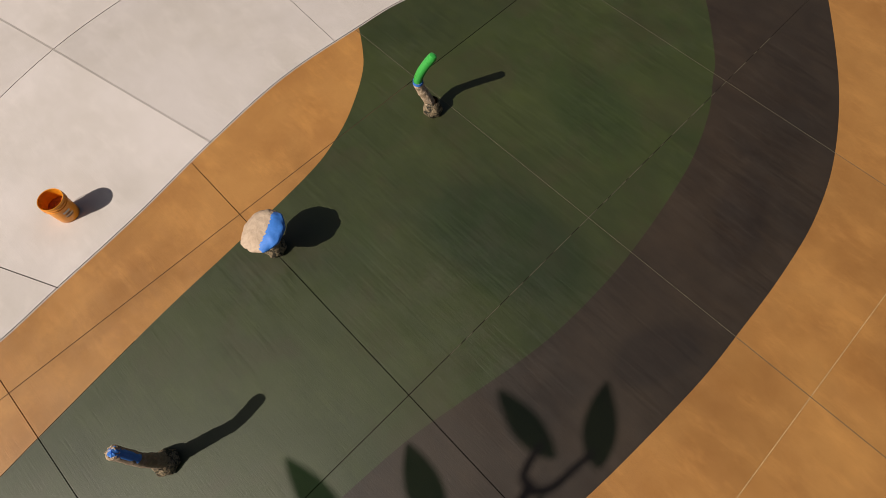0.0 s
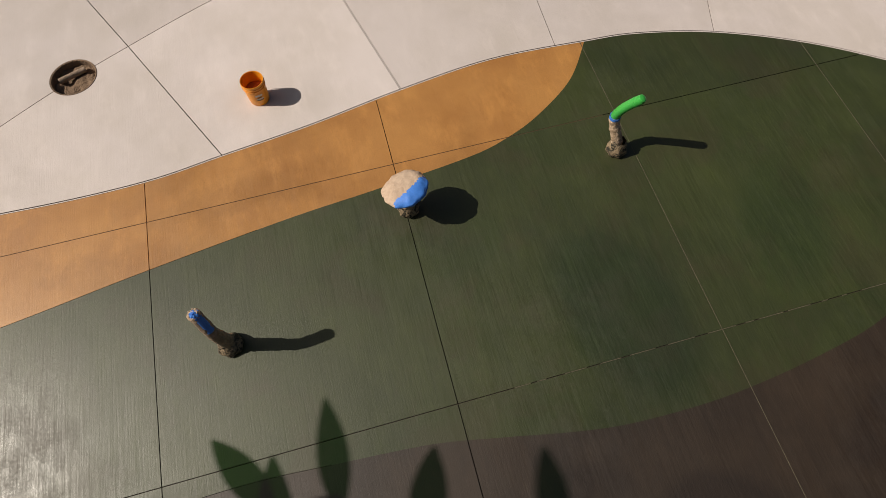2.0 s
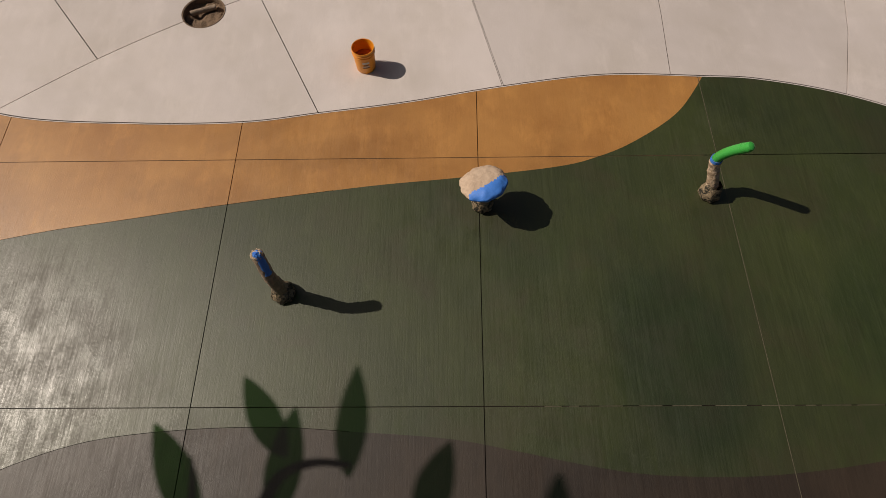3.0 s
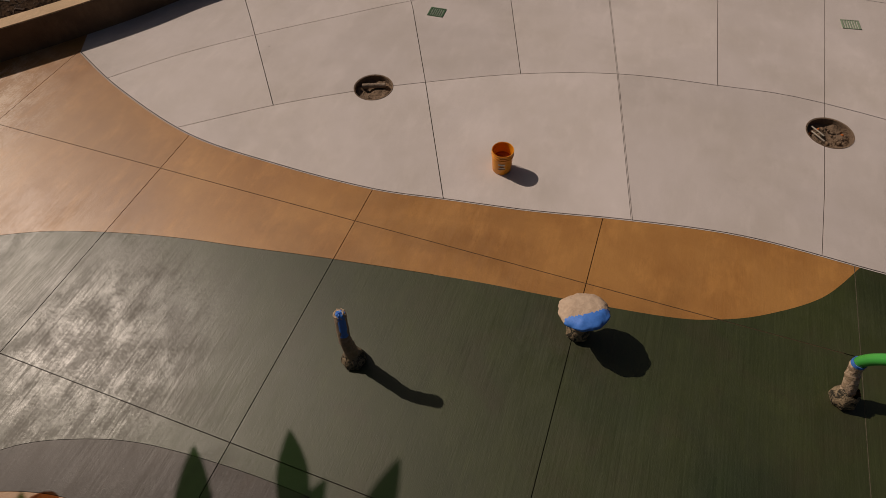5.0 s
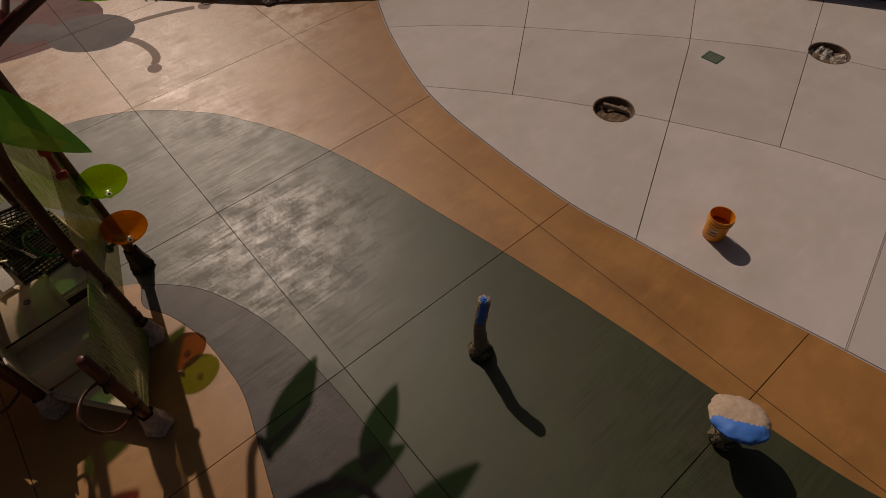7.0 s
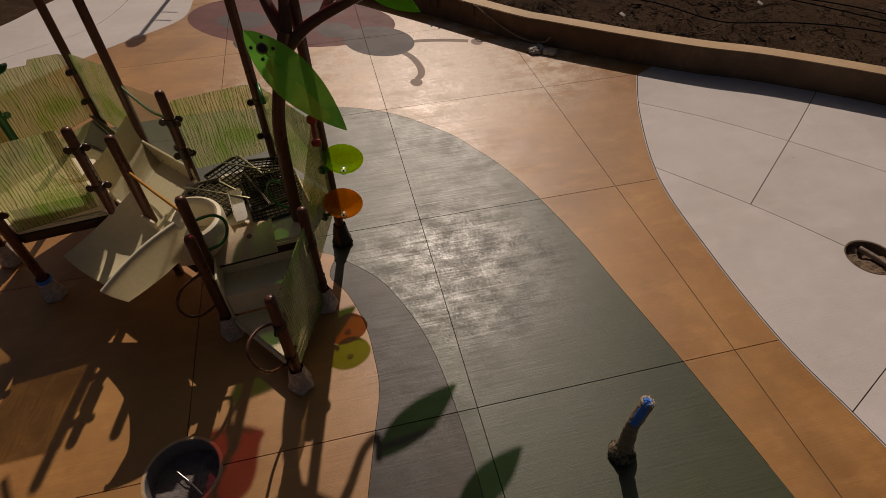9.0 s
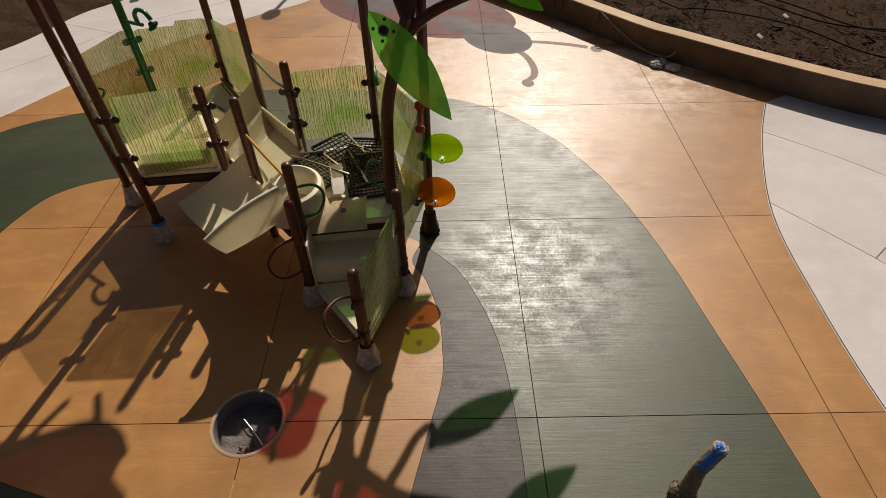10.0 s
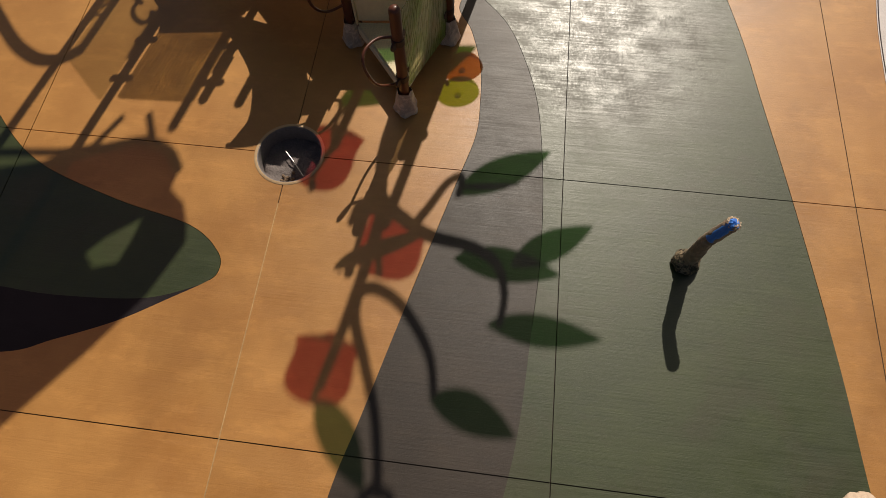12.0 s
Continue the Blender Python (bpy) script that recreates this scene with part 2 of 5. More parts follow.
PURPLE = stained_concrete("purple_grey_stained_concrete", (0.024, 0.018, 0.020), 0.5, 0.45, 0.7, None, 0.25)
MAROON = stained_concrete("maroon_stained_concrete", (0.18, 0.050, 0.044), 0.2, 0.46, 0.74, None, 0.22)
SLATE = stained_concrete("slate_grey_stained_concrete", (0.085, 0.062, 0.064), 0.25, 0.44, 0.70, None, 0.25)
FADED = stained_concrete("faded_grey_tan_concrete", (0.27, 0.165, 0.105), 0.2, 0.44, 0.70, None, 0.3)
WHITE = stained_concrete("pale_grey_concrete", (0.67, 0.612, 0.588), 0.05, 0.6, 0.8, (0.595, 0.54, 0.50), 0.35, 0.32, 0.6)
BED = plain("joint_dirt", (0.035, 0.025, 0.018), 0.95)
CHALK = plain("chalky_joint_filler", (0.12, 0.105, 0.07), 0.9, vary=0.5)
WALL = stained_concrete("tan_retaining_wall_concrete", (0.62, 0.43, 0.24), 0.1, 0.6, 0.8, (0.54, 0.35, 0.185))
# Face darker than the top: shade put into the colour, plus soil stains.
WALLFACE = stained_concrete("shade_and_soil_wall_face", (0.22, 0.135, 0.075), 0.2, 0.7, 0.9, (0.12, 0.072, 0.042))
DIRTFILL = plain("brown_joint_dirt", (0.085, 0.050, 0.026), 0.95, vary=0.5)
PALEFILL = plain("sandy_joint_filler", (0.46, 0.30, 0.14), 0.9, vary=0.4)
SOIL = soil()
POST = plain("brown_powder_coat", (0.115, 0.038, 0.021), 0.32, vary=0.12, bump=0.05)
DARK = plain("dark_brown_steel", (0.045, 0.020, 0.014), 0.4)
CREAM = moulded("cream_moulded_plastic", (0.86, 0.77, 0.54), 0.03)
SLIDE = moulded("cream_slide_plastic", (0.92, 0.80, 0.52), 0.10)
# Paler, more translucent copy of SLIDE that brightens the shaded side wall.
BRIGHTWALL = moulded("brightened_slide_wall_plastic", (0.90, 0.84, 0.66), 0.55)
PERFORATED = moulded("perforated_cream_tread", (0.84, 0.73, 0.48), 0.1, 0.028)
GREENPAINT = plain("green_powder_coat", (0.020, 0.16, 0.035), 0.3, vary=0.12)
ORANGEBAR = plain("orange_yellow_paint", (0.62, 0.27, 0.03), 0.4)
STEEL = plain("galvanised_steel", (0.42, 0.41, 0.39), 0.38, 0.9)
GRATE = plain("dark_grating_steel", (0.055, 0.050, 0.046), 0.38, 0.6)
LEAF = acrylic("green_leaf_acrylic", (0.30, 0.74, 0.07), (0.36, 0.82, 0.14), 0.40, 0.08, 0.75)
GLOSSLEAF = acrylic("glossy_leaf_acrylic", (0.29, 0.74, 0.12), (0.36, 0.82, 0.14), 0.10, 0.10, 0.55)
LIME = acrylic("lime_acrylic", (0.22, 0.48, 0.02), (0.78, 0.92, 0.04), 0.60, 0.12, 0.5)
ORANGE = acrylic("orange_acrylic", (0.78, 0.29, 0.015), (1.0, 0.52, 0.04), 0.52, 0.12, 0.5)
RED = acrylic("red_acrylic", (0.50, 0.035, 0.012), (0.72, 0.20, 0.22), 0.78, 0.15, 0.4)
DEEPRED = acrylic("deep_red_acrylic", (0.30, 0.03, 0.012), (0.80, 0.42, 0.34), 0.28, 0.15, 0.1)
PANEL = printed_panel()
DENSE = printed_panel("frosted_printed_acrylic", 0.50, 0.34)
CLEAR = acrylic("clear_acrylic", (0.5, 0.5, 0.45), (0.9, 0.9, 0.82), 0.80, 0.15, 0.3)
KRAFT = wrapped("kraft_paper", (0.55, 0.42, 0.31), (0.49, 0.365, 0.265), 13)
DULLKRAFT = wrapped("brown_masking_paper", (0.34, 0.255, 0.185), (0.25, 0.185, 0.13), 18)
CAMO = wrapped("mottled_plastic_wrap", (0.020, 0.019, 0.012), (0.30, 0.225, 0.14), 24)
BAG = wrapped("grey_cloth_wrap", (0.66, 0.55, 0.45), (0.44, 0.36, 0.29), 14)
FOIL = wrapped("crumpled_sheet", (0.62, 0.57, 0.50), (0.16, 0.13, 0.11), 22)
TAPE = plain("blue_masking_tape", (0.055, 0.23, 0.74), 0.55, vary=0.15)
BUCKET = plain("orange_bucket_plastic", (0.82, 0.31, 0.018), 0.36, grain=8, vary=0.10)
RESIDUE = plain("dried_orange_residue", (0.42, 0.10, 0.012), 0.8, grain=20, vary=0.5, bump=0.5)
INK = plain("dark_print", (0.05, 0.03, 0.02), 0.6)
PALEFIT = acrylic("pale_nozzle_plastic", (0.72, 0.74, 0.62), (0.85, 0.95, 0.5), 0.5, 0.3, 0.5)
PALE = plain("pale_print", (0.65, 0.60, 0.50), 0.6)
LIMEPIPE = plain("bright_green_paint", (0.045, 0.42, 0.07), 0.3, vary=0.08)
GRATEGREEN = plain("green_grate_plastic", (0.05, 0.14, 0.06), 0.6)
FITGREEN = acrylic("green_nozzle_plastic", (0.020, 0.12, 0.030), (0.9, 0.6, 0.2), 0.35, 0.4, 0.3)
# The darker tone puts the shade of the paper's folds into its colour.
CRUMPLE = wrapped("crumpled_kraft_wrap", (0.60, 0.46, 0.33), (0.34, 0.245, 0.16), 20)
PLATE = moulded("tan_moulded_plastic", (0.78, 0.63, 0.42), 0.02)
DUSTGREEN = plain("dusty_green_plastic", (0.24, 0.31, 0.22), 0.8)
PITWALL = plain("pit_earth", (0.23, 0.155, 0.10), 0.95, vary=0.5, bump=0.9, dist=0.03)
SLEEVE = plain("dusty_grey_sleeve", (0.21, 0.185, 0.175), 0.7, vary=0.3, bump=0.3)
PITDARK = plain("pit_bottom_dust", (0.19, 0.16, 0.15), 0.9, vary=0.4, bump=0.6, dist=0.02)
GREYBOX = plain("grey_painted_metal", (0.20, 0.19, 0.18), 0.55)
BLACKTUBE = plain("black_poly_tube", (0.010, 0.009, 0.008), 0.95, spec=0.1)


# ---- builders ----
from mathutils.geometry import delaunay_2d_cdt

PLACE = {}


def thing(name, at, label, category, group="", kind="", turn=0.0):
    """An Empty at the base of a thing, which parents its parts."""
    ob = new(name)
    ob.empty_display_size = 0.1
    m = pose(*at, 0, 0, turn)
    ob.matrix_world = m
    PLACE[ob] = m
    return tagged(ob, label, category, group, kind)


def mesh_of(name, bm, material, smooth=True):
    bmesh.ops.recalc_face_normals(bm, faces=bm.faces[:])
    me = bpy.data.meshes.new(name)
    bm.to_mesh(me)
    bm.free()
    for mt in (material if isinstance(material, (list, tuple)) else (material,)):
        me.materials.append(mt)
    if smooth:
        me.shade_smooth()
        me.set_sharp_from_angle(angle=radians(38))
    return me


def part(name, bm, material, parent=None, label="", m=None, smooth=True):
    """One mesh object. The bmesh is in world coordinates, or in the frame m."""
    me = mesh_of(name, bm, material, smooth) if isinstance(bm, bmesh.types.BMesh) else bm
    ob = new(name, me)
    m = m or Matrix()
    ob.matrix_world = m
    PLACE[ob] = m
    if parent is not None:
        ob.parent = parent
        ob.matrix_parent_inverse = PLACE[parent].inverted()
    return tagged(ob, label)


def add(bm, other):
    """Joins another bmesh into bm."""
    me = bpy.data.meshes.new("joined")
    other.to_mesh(me)
    other.free()
    bm.from_mesh(me)
    bpy.data.meshes.remove(me)
    return bm


def shift(bm, m):
    bmesh.ops.transform(bm, matrix=m, verts=bm.verts[:])
    return bm


def box(sx, sy, sz, bevel=0.0, m=None):
    bm = bmesh.new()
    bmesh.ops.create_cube(bm, size=1, matrix=Matrix.Diagonal((sx, sy, sz, 1)))
    if bevel:
        bmesh.ops.bevel(bm, geom=bm.edges[:], offset=bevel, segments=2, affect="EDGES", profile=0.6)
    return shift(bm, m) if m else bm


def tube(points, radius, seg=12, caps=True):
    """A pipe along a line of points; radius may be one number or one a point."""
    pts = [Vector(p) for p in points]
    radii = radius if isinstance(radius, (list, tuple)) else [radius] * len(pts)
    bm, rings, side = bmesh.new(), [], None
    for i, p in enumerate(pts):
        way = (pts[min(i + 1, len(pts) - 1)] - pts[max(i - 1, 0)]).normalized()
        side = way.orthogonal().normalized() if side is None else (side - way * side.dot(way)).normalized()
        up = way.cross(side)
        rings.append([bm.verts.new(p + (side * math.cos(a) + up * math.sin(a)) * radii[i]) for a in (2 * math.pi * k / seg for k in range(seg))])
    for a, b in zip(rings, rings[1:]):
        for k in range(seg):
            bm.faces.new((a[k], a[(k + 1) % seg], b[(k + 1) % seg], b[k]))
    if caps:
        bm.faces.new(rings[0][::-1])
        bm.faces.new(rings[-1])
    return bm


def lathe(profile, seg=28, m=None):
    """A turned body from (radius, height) pairs."""
    bm, rings = bmesh.new(), []
    for r, z in profile:
        rings.append([bm.verts.new((r * math.cos(2 * math.pi * k / seg), r * math.sin(2 * math.pi * k / seg), z)) for k in range(seg)] if r > 1e-5 else [bm.verts.new((0, 0, z))])
    for a, b in zip(rings, rings[1:]):
        for k in range(seg):
            n = (k + 1) % seg
            if len(a) == 1 and len(b) > 1:
                bm.faces.new((a[0], b[n], b[k]))
            elif len(b) == 1 and len(a) > 1:
                bm.faces.new((a[k], a[n], b[0]))
            elif len(a) > 1:
                bm.faces.new((a[k], a[n], b[n], b[k]))
    return shift(bm, m) if m else bm


def prism(outline, low, high, bevel=0.0):
    """An upright plate with a flat outline."""
    bm = bmesh.new()
    top = bm.faces.new([bm.verts.new((x, y, high)) for x, y in outline])
    res = bmesh.ops.extrude_face_region(bm, geom=[top])
    bmesh.ops.translate(bm, vec=(0, 0, low - high), verts=[g for g in res["geom"] if isinstance(g, bmesh.types.BMVert)])
    bmesh.ops.recalc_face_normals(bm, faces=bm.faces[:])
    if bevel:
        bmesh.ops.bevel(bm, geom=bm.edges[:], offset=bevel, segments=2, affect="EDGES")
    return bm


def spline(points, per=8, closed=False):
    """A smooth line through points (Catmull-Rom)."""
    p = [Vector(q) for q in points]
    n, out = len(p), []
    for i in range(n if closed else n - 1):
        a, b, c, d = (p[(i + k) % n] if closed else p[min(max(i + k, 0), n - 1)] for k in (-1, 0, 1, 2))
        for s in range(per):
            t = s / per
            out.append(0.5 * (2 * b + (c - a) * t + (2 * a - 5 * b + 4 * c - d) * t * t + (3 * b - a - 3 * c + d) * t ** 3))
    return out if closed else out + [p[-1]]


def ring(cx, cy, rx, ry=None, turn=0.0, seg=36):
    ry = ry or rx
    c, s = math.cos(radians(turn)), math.sin(radians(turn))
    return [Vector((cx + rx * math.cos(a) * c - ry * math.sin(a) * s, cy + rx * math.cos(a) * s + ry * math.sin(a) * c)) for a in (2 * math.pi * k / seg for k in range(seg))]


def strip(line, width):
    """The outline of a band along a flat line."""
    p = [Vector(q) for q in line]
    left, right = [], []
    for i, q in enumerate(p):
        w = (p[min(i + 1, len(p) - 1)] - p[max(i - 1, 0)]).normalized()
        n = Vector((-w.y, w.x)) * width / 2
        left.append(q + n), right.append(q - n)
    return left + right[::-1]


def ccw(outline):
    """The outline turned to run anticlockwise."""
    area = sum(a.x * b.y - b.x * a.y for a, b in zip(outline, outline[1:] + outline[:1]))
    return list(outline) if area > 0 else list(outline)[::-1]


# ---- plan of the paving ----
V2 = lambda *xy: [Vector(p) for p in zip(xy[::2], xy[1::2])]
EDGE_WHITE = spline(V2(-5.56, 4.46, -4.4, 3.92, -2.81, 3.40, -1.3, 3.27, 0.0, 3.27, 0.9, 3.39, 1.95, 3.54, 3.09, 3.76, 4.3, 3.92, 5.51, 3.88, 6.2, 3.82, 7.15, 3.57, 8.2, 3.08, 9.14, 2.44, 9.8, 1.86, 10.6, 0.6, 10.9, -1.2))
EDGE_LEAF = spline(V2(5.51, 3.88, 5.12, 3.35, 4.57, 2.95, 4.1, 2.73, 3.6, 2.60, 2.5, 2.47, 1.5, 2.37, 0.0, 2.16, -1.1, 1.98, -1.9, 1.85, -2.73, 1.66, -3.5, 1.42, -4.15, 1.11, -4.7, 0.78, -5.5, 0.0, -5.95, -1.0, -6.3, -3.0, -6.15, -5.0, -5.65, -6.82, -5.19, -7.8, -4.29, -8.51, -2.6, -9.2, -0.6, -8.7, 0.9, -7.2, 1.6, -5.6, 1.66, -5.03, 1.68, -4.49, 1.62, -3.71, 1.44, -3.24))
EDGE_PAD = spline(V2(1.44, -3.24, 1.32, -3.12, 1.12, -3.16, 0.87, -3.51, 0.68, -4.3, 0.37, -5.2, -0.08, -5.79, -0.65, -6.25, -1.37, -6.52, -2.26, -6.64, -2.98, -6.51, -3.52, -6.21, -3.84, -5.49, -3.85, -4.4, -3.5, -3.0, -2.9, -1.9, -2.38, -1.14))
EDGE_BAND_TOP = spline(V2(-2.38, -1.14, -1.92, -0.71, -1.4, -0.46, -0.8, -0.29, 0.0, -0.205, 0.8, -0.185, 1.5, -0.225, 2.4, -0.29, 3.03, -0.40, 3.7, -0.53, 4.24, -0.60, 5.0, -0.615, 5.64, -0.57, 6.3, -0.48, 6.9, -0.36, 7.55, -0.13, 8.0, 0.12, 8.35, 0.33, 9.07, 0.96, 9.5, 1.5, 9.72, 1.95))
EDGE_BAND_LOW = spline(V2(-2.38, -1.14, -2.07, -1.24, -1.75, -1.07, -1.27, -0.93, -0.8, -0.89, -0.4, -0.90, 0.17, -1.04, 1.09, -1.27, 2.33, -1.57, 3.2, -1.77, 4.7, -1.89, 5.6, -1.885, 6.4, -1.85, 7.2, -1.75, 8.04, -1.5, 9.03, -1.0, 10.2, -0.19, 10.75, 0.3))
WALL_FRONT = spline(V2(-13.0, -2.6, -11.6, -1.15, -10.8, -0.01, -9.98, 0.74, -8.94, 1.64, -7.51, 2.84, -7.1, 3.3, -6.05, 4.55, -5.34, 5.48, -4.75, 6.4, -3.57, 7.8, -2.52, 8.68, -0.8, 9.8, 1.2, 10.8, 4.0, 11.8), 6)
EDGE_SOIL = spline(V2(-13.5, -6.0, -12.2, -6.9, -11.2, -7.5, -10.3, -8.35, -9.69, -8.8, -8.29, -9.39, -6.97, -10.47, -5.6, -11.7, -4.0, -13.4))
EDGE_WHITE_WEST = spline(V2(-13.2, -3.4, -11.6, -3.55, -10.4, -3.75, -9.42, -4.96, -8.3, -6.18, -7.5, -6.86, -6.52, -7.53, -6.0, -7.86, -5.58, -8.14, -4.74, -8.84, -3.4, -9.9, -2.0, -12.0, -1.8, -13.4))

paved = WALL_FRONT + V2(14.0, 13.0, 14.0, -13.4) + EDGE_SOIL[::-1]
k_tri = min(range(len(EDGE_WHITE)), key=lambda i: (EDGE_WHITE[i] - Vector((5.51, 3.88))).length)
k_end = min(range(len(EDGE_WHITE)), key=lambda i: (EDGE_WHITE[i] - EDGE_BAND_TOP[-1]).length)
k_low = min(range(len(EDGE_WHITE)), key=lambda i: (EDGE_WHITE[i] - EDGE_BAND_LOW[-1]).length)
green_area = EDGE_LEAF + EDGE_PAD[1:] + EDGE_BAND_TOP[1:] + EDGE_WHITE[k_tri + 1:k_end + 1][::-1]
brown_area = EDGE_BAND_TOP + EDGE_WHITE[k_end:k_low + 1] + EDGE_BAND_LOW[::-1][:-1]
white_area = EDGE_WHITE + V2(14.0, -1.6, 14.0, 13.0, 4.0, 11.8) + [p for p in WALL_FRONT[::-1] if p.x > -5.9][1:]
west_area = EDGE_WHITE_WEST + [p for p in EDGE_SOIL[::-1]]
purple_area = spline(V2(1.44, -3.24, 1.58, -3.46, 1.85, -3.89, 2.08, -4.4, 2.23, -4.78, 2.3, -5.6, 2.05, -6.8, 1.2, -8.2)) + spline(V2(0.9, -7.2, 1.6, -5.6, 1.66, -5.03, 1.68, -4.49, 1.62, -3.71, 1.44, -3.24))[:-1]
lady_body = ring(-9.75, -1.45, 2.35, 1.25, 62)
lady_head = ring(-8.2, 0.25, 0.78, 0.60, 38)
lady_spots = [ring(-8.75, -2.1, 0.55, 0.38, 50), ring(-10.0, -2.4, 0.6, 0.42, 60), ring(-8.95, -0.55, 0.42, 0.32, 40), ring(-10.1, -0.8, 0.6, 0.42, 60)]
feelers = [strip(spline(V2(-7.70, 0.55, -7.35, 0.74, -6.95, 0.82, -6.65, 0.80, -6.48, 0.70), 5), 0.13), ring(-6.36, 0.65, 0.14, 0.11, seg=18),
           strip(spline(V2(-8.0, 0.80, -7.95, 1.15, -7.85, 1.55, -7.7, 1.95), 5), 0.13), ring(-7.62, 2.1, 0.14, 0.11, seg=18)]

JOINTS_X, JOINTS_Y = (-11.2, -8.40, -5.60, -2.785, 0.003, 2.741, 5.447, 8.10, 10.85), (-11.0, -8.2, -5.45, -2.72, -0.008, 2.74)
inside_white = [[(-3.03, 3.47), (-1.99, 4.27), (-0.99, 4.91), (-0.1, 5.39), (1.16, 5.98), (2.49, 6.39), (3.8, 6.54), (5.2, 6.58), (7.6, 6.1), (10.0, 5.0), (13.9, 2.0)],
                [(-4.72, 4.05), (-3.98, 4.9), (-3.12, 5.68), (-2.1, 6.5), (-1.06, 7.31), (0.32, 8.18), (1.96, 8.78), (4.0, 9.3), (7.0, 9.3), (10.5, 8.4), (13.9, 6.4)],
                [(0.885, 3.40), (-0.1, 5.39), (-0.99, 7.14), (-2.2, 9.2)], [(-1.98, 4.27), (-3.42, 6.05), (-4.55, 7.4)], [(1.16, 5.98), (0.49, 7.83), (-0.3, 10.0)],
                [(3.85, 6.55), (3.65, 9.28), (3.5, 11.6)], [(5.13, 3.92), (5.18, 4.9), (5.3, 9.35)], [(7.15, 3.58), (7.46, 4.56), (8.4, 8.9)]]
expansion = [(3.09, 3.77), (2.49, 6.38), (1.98, 8.51), (1.3, 10.9)]
west_joints = [[(-5.6, -9.6), (-4.70, -8.85)], [(-6.4, -10.9), (-5.6, -9.6)], [(-3.2, -12.5), (-5.6, -10.3), (-6.17, -9.88), (-7.73, -8.54), (-9.2, -7.3), (-10.6, -5.5), (-12.8, -4.9)], [(-9.3, -8.9), (-8.3, -6.45)]]
PITS = [(-0.78, 5.06, 0.285), (0.56, 8.42, 0.29), (5.27, 5.99, 0.29), (0.0, -2.73, 0.335)]
GRILLES = [(-0.55, 7.10, 0.26, 0.235, 2), (5.64, 8.60, 0.26, 0.235, 8)]

# ---- ground, wall and soil ----
ground = part("ground", prism([(-400, -400), (400, -400), (400, 400), (-400, 400)], -0.30, -0.25), SOIL, smooth=False)
tagged(ground, "bare dark soil all round the paved splash pad", "ground", kind="structure")
bed = part("joint_bed", prism([(p.x, p.y) for p in paved], -0.20, -0.014), BED, smooth=False)
tagged(bed, "dark dirt in the open joints of the paving", "joint", kind="structure")
CUTTERS = [ring(x, y, r) for x, y, r in PITS]


def bed_holes():
    """Cuts the pits through the joint bed."""
    me = bed.data
    bm = bmesh.new()
    faces = [[(p.x, p.y) for p in ccw(paved)]] + [[(p.x, p.y) for p in c] for c in CUTTERS]
    verts, loops = [], []
    for f in faces:
        k = len(verts)
        verts += [Vector(p) for p in f]
        loops.append(list(range(k, k + len(f))))
    co, _, tri, _, _, orig = delaunay_2d_cdt(verts, [], loops, 1, 1e-5)
    vs = [bm.verts.new((p.x, p.y, -0.014)) for p in co]
    for t, o in zip(tri, orig):
        if o == [0]:
            bm.faces.new([vs[i] for i in t])
    bmesh.ops.recalc_face_normals(bm, faces=bm.faces[:])
    bm.to_mesh(me)
    bm.free()


bed_holes()


def retaining_wall():
    height, thick = 0.48, 0.30
    back = []
    for i, p in enumerate(WALL_FRONT):
        w = (WALL_FRONT[min(i + 1, len(WALL_FRONT) - 1)] - WALL_FRONT[max(i - 1, 0)]).normalized()
        back.append(p + Vector((-w.y, w.x)) * thick)
    bm = prism([(p.x, p.y) for p in WALL_FRONT] + [(p.x, p.y) for p in back[::-1]], -0.25, height)
    sharp = [e for e in bm.edges if all(abs(v.co.z - height) < 1e-4 for v in e.verts)]
    bmesh.ops.bevel(bm, geom=sharp, offset=0.012, segments=2, affect="EDGES")
    # Top keeps the lit tan; the sides take the shade-darkened face colour.
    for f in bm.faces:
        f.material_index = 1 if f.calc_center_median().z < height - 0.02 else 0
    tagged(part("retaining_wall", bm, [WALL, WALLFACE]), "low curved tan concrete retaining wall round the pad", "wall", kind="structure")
    return back


def soil_sheet(name, inner, outer, z0, z1, label):
    """A bumpy bed between two lines."""
    bm, rows = bmesh.new(), []
    n = 40
    for i in range(len(inner)):
        row = []
        for k in range(n + 1):
            t = (k / n) ** 1.8
            p = inner[i].lerp(outer[i], t)
            h = z0 + (z1 - z0) * t
            lump = noise.fractal(Vector((p.x * 1.3, p.y * 1.3, 3.0)), 1.0, 2.0, 5)
            row.append(bm.verts.new((p.x, p.y, h + 0.13 * lump * min(1.0, k / 4))))
        rows.append(row)
    for a, b in zip(rows, rows[1:]):
        for k in range(n):
            bm.faces.new((a[k], a[k + 1], b[k + 1], b[k]))
    return tagged(part(name, bm, SOIL), label, "soil bed", kind="structure")


wall_back = retaining_wall()
dense = [a.lerp(b, s / 5) for a, b in zip(wall_back, wall_back[1:]) for s in range(5)]
soil_sheet("soil_bed", [p + (p - Vector((3, -3))).normalized() * -0.02 for p in dense], [p + Vector((-0.75, 0.66)) * 30 for p in dense], 0.40, 1.2, "dark bark mulch bed behind the low wall")
dense = [a.lerp(b, s / 4) for a, b in zip(EDGE_SOIL, EDGE_SOIL[1:]) for s in range(4)]
soil_sheet("soil_bed_west", dense, [p + Vector((-0.6, -0.8)) * 30 for p in dense], -0.02, 0.5, "dark loose soil beside the pale paving")


